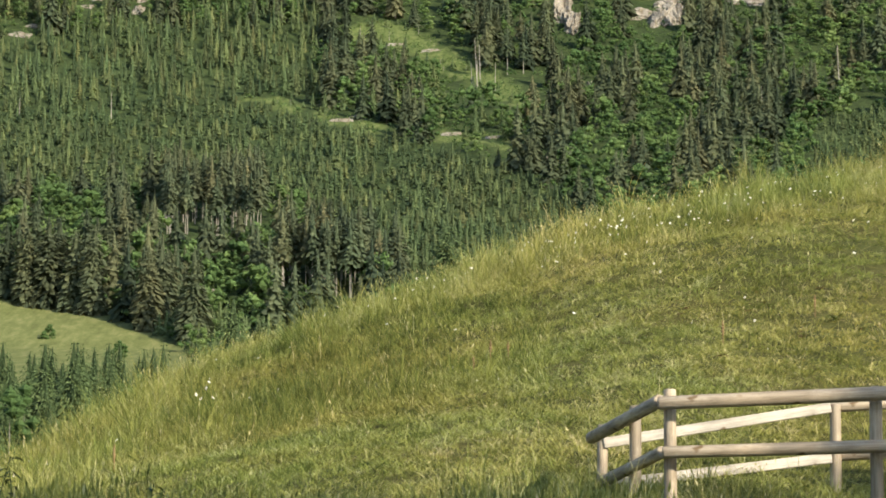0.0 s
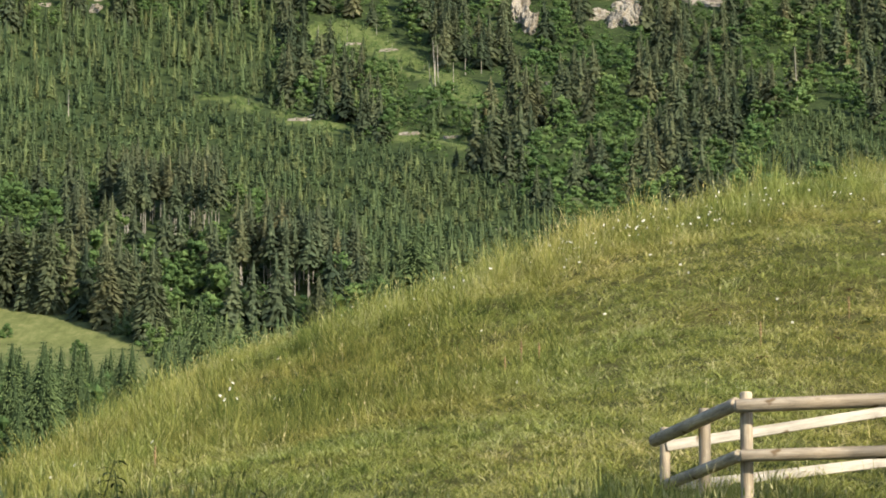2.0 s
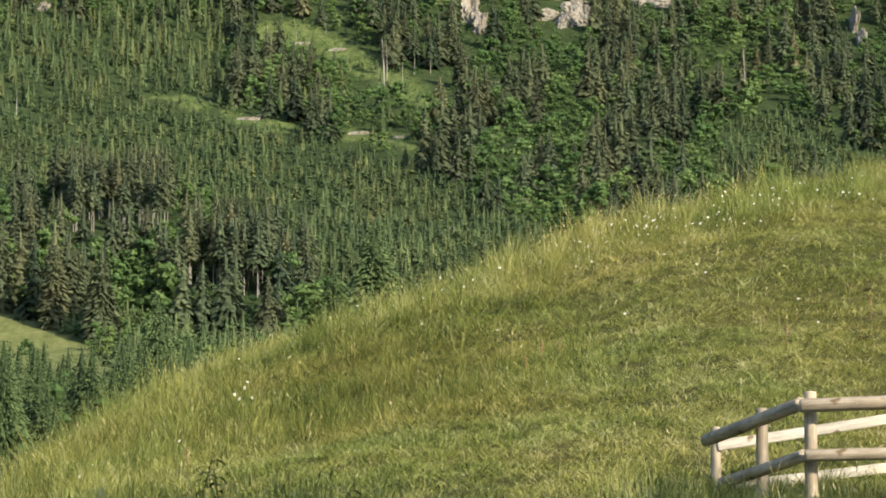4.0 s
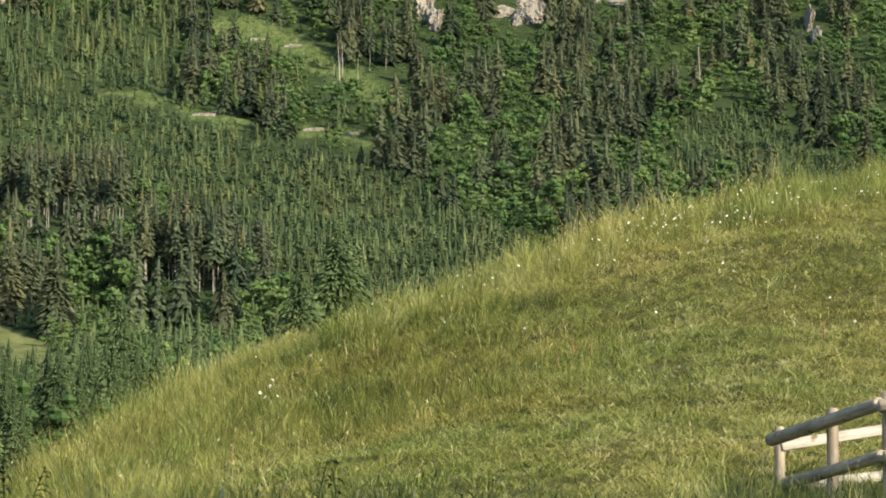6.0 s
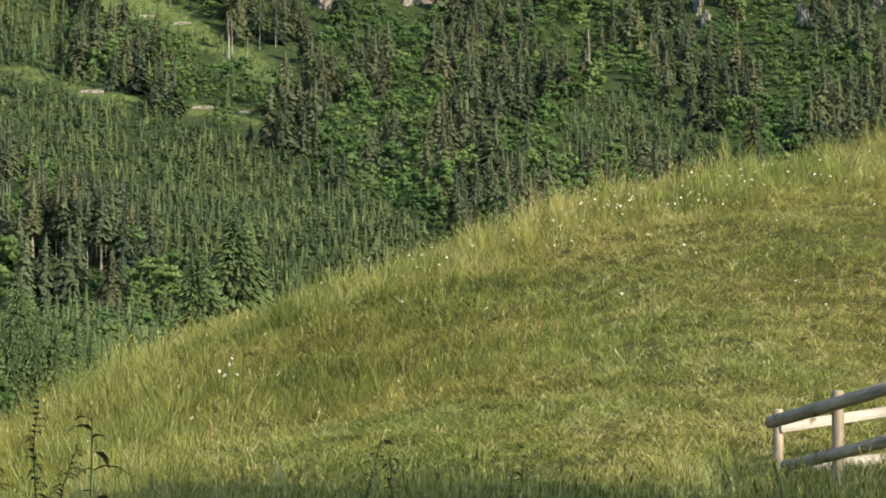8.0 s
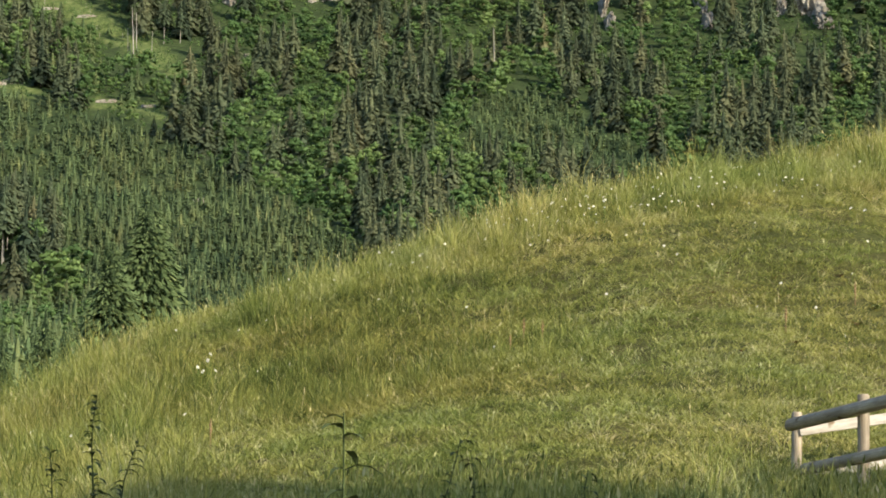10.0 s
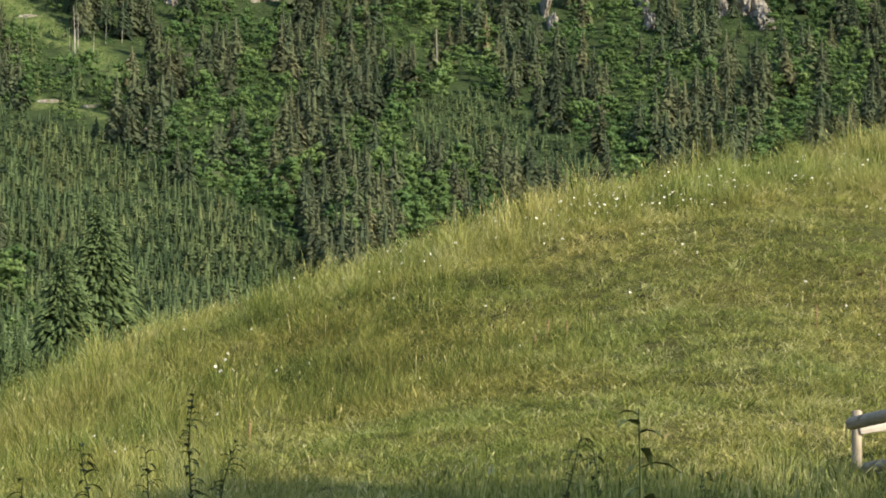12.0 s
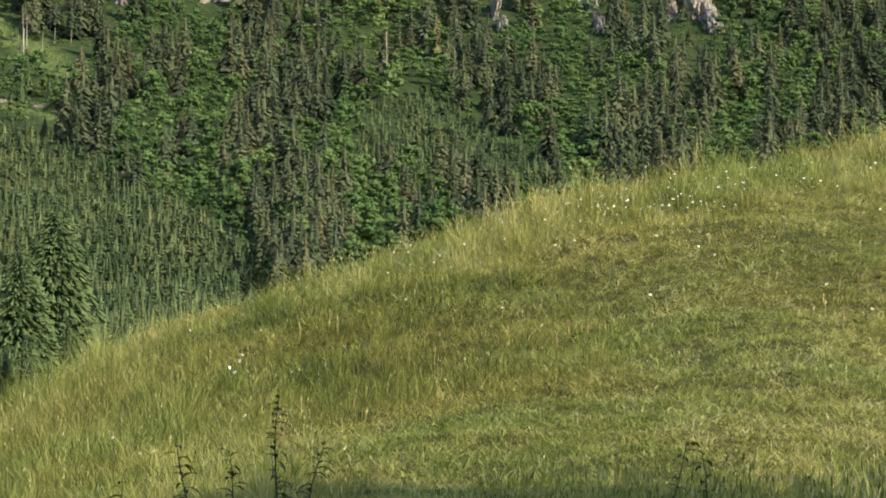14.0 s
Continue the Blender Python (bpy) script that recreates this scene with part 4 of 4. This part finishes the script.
for k, (x, y, top, bend, n) in enumerate(((-3.77, 8.2, 0.60, 0.05, 22), (-4.92, 15.7, 0.92, -0.06, 24), (-4.35, 17.0, 1.28, 0.03, 34), (-4.2, 16.8, 1.02, 0.12, 22), (-4.5, 17.1, 0.98, -0.12, 20), (-2.36, 15.0, 0.90, -0.05, 20), (-2.6, 15.2, 0.97, 0.2, 16),
                                          (-5.35, 15.4, 0.72, 0.1, 16), (-1.7, 15.6, 0.84, 0.08, 14))):
    weed(x, y, top, bend, n, k + 3)


def dock(x, y, seed, leaf=M_DOCK, size=1.0, label="dark green broad-leaved dock rosette in the grass"):
    r = random.Random(seed)
    thing = new("dock_plant")
    thing.location = (x, y, float(land(x, y)) + 0.02)
    for i in range(8):
        a = i * 0.785 + r.uniform(-0.3, 0.3)
        bm = bmesh.new()
        d = Vector((math.cos(a), math.sin(a), r.uniform(0.25, 0.8))).normalized()
        up = (Vector((0, 0, 1)) - d * d.z).normalized()
        leaf_blade(bm, Vector((0, 0, 0)), d, up, r.uniform(0.12, 0.22) * size, r.uniform(0.045, 0.075) * size)
        part("leaf", bm, leaf, thing)
    return tagged(thing, label, "wild plant", "docks in the pasture")


docks = [dock(3.4, 29.7, 1, size=0.7), dock(2.2, 29.9, 2, size=0.6), dock(4.4, 30.3, 3, size=0.7)]
for _ in range(5):
    a, b = rng.uniform(0.8, 5.8), rng.uniform(26.5, 35)
    copy_thing(docks[rng.integers(3)], pose(a, b, float(land(a, b)) + 0.02, rng.uniform(-8, 8), rng.uniform(-8, 8), rng.uniform(0, 360)) @ Matrix.Scale(rng.uniform(0.35, 0.6), 4))

withered = [dock(3.9, 29.4, 7, M_BROWN, 0.6, "withered brown dock leaves on trodden ground"), dock(2.9, 28.2, 8, M_BROWN, 0.5, "withered brown dock leaves on trodden ground")]
for _ in range(26):
    a, b = rng.uniform(1.2, 6.2), rng.uniform(26.5, 33.5)
    copy_thing(withered[rng.integers(2)], pose(a, b, float(land(a, b)), rng.uniform(-8, 8), rng.uniform(-8, 8), rng.uniform(0, 360)) @ Matrix.Scale(rng.uniform(0.35, 0.75), 4))


def sorrel(x, y, h, seed):
    r = random.Random(seed)
    thing = new("sorrel_stalk")
    thing.location = (x, y, float(land(x, y)))
    bm = bmesh.new()
    bmesh.ops.create_cone(bm, cap_ends=True, segments=5, radius1=0.006, radius2=0.003, depth=h, matrix=Matrix.Translation((0, 0, h / 2)))
    part("stem", bm, M_SORREL, thing)
    bm = bmesh.new()
    prev = None
    for i in range(15):
        f = i / 14
        w = (0.011 * math.sin(math.pi * f) ** 0.7 + 0.002) * (1 + 0.5 * math.sin(i * 2.3 + seed))
        ring = [bm.verts.new((w * math.cos(t) * r.uniform(0.6, 1.3), w * math.sin(t) * r.uniform(0.6, 1.3), h * (0.4 + 0.62 * f))) for t in (0, 1.05, 2.09, 3.14, 4.19, 5.24)]
        if prev:
            for k in range(6):
                bm.faces.new((prev[k], prev[(k + 1) % 6], ring[(k + 1) % 6], ring[k]))
        prev = ring
    part("seed_head", bm, M_SORREL, thing)
    return tagged(thing, "rust-red dry sorrel stalk in the grass", "wild plant", "sorrel stalks")


for k, (x, y, h) in enumerate(((0.55, 31.3, 0.30), (0.75, 31.2, 0.24), (0.35, 31.0, 0.22), (3.0, 29.0, 0.3), (4.2, 30.5, 0.25), (-3.2, 26.5, 0.3))):
    sorrel(x, y, h, k)
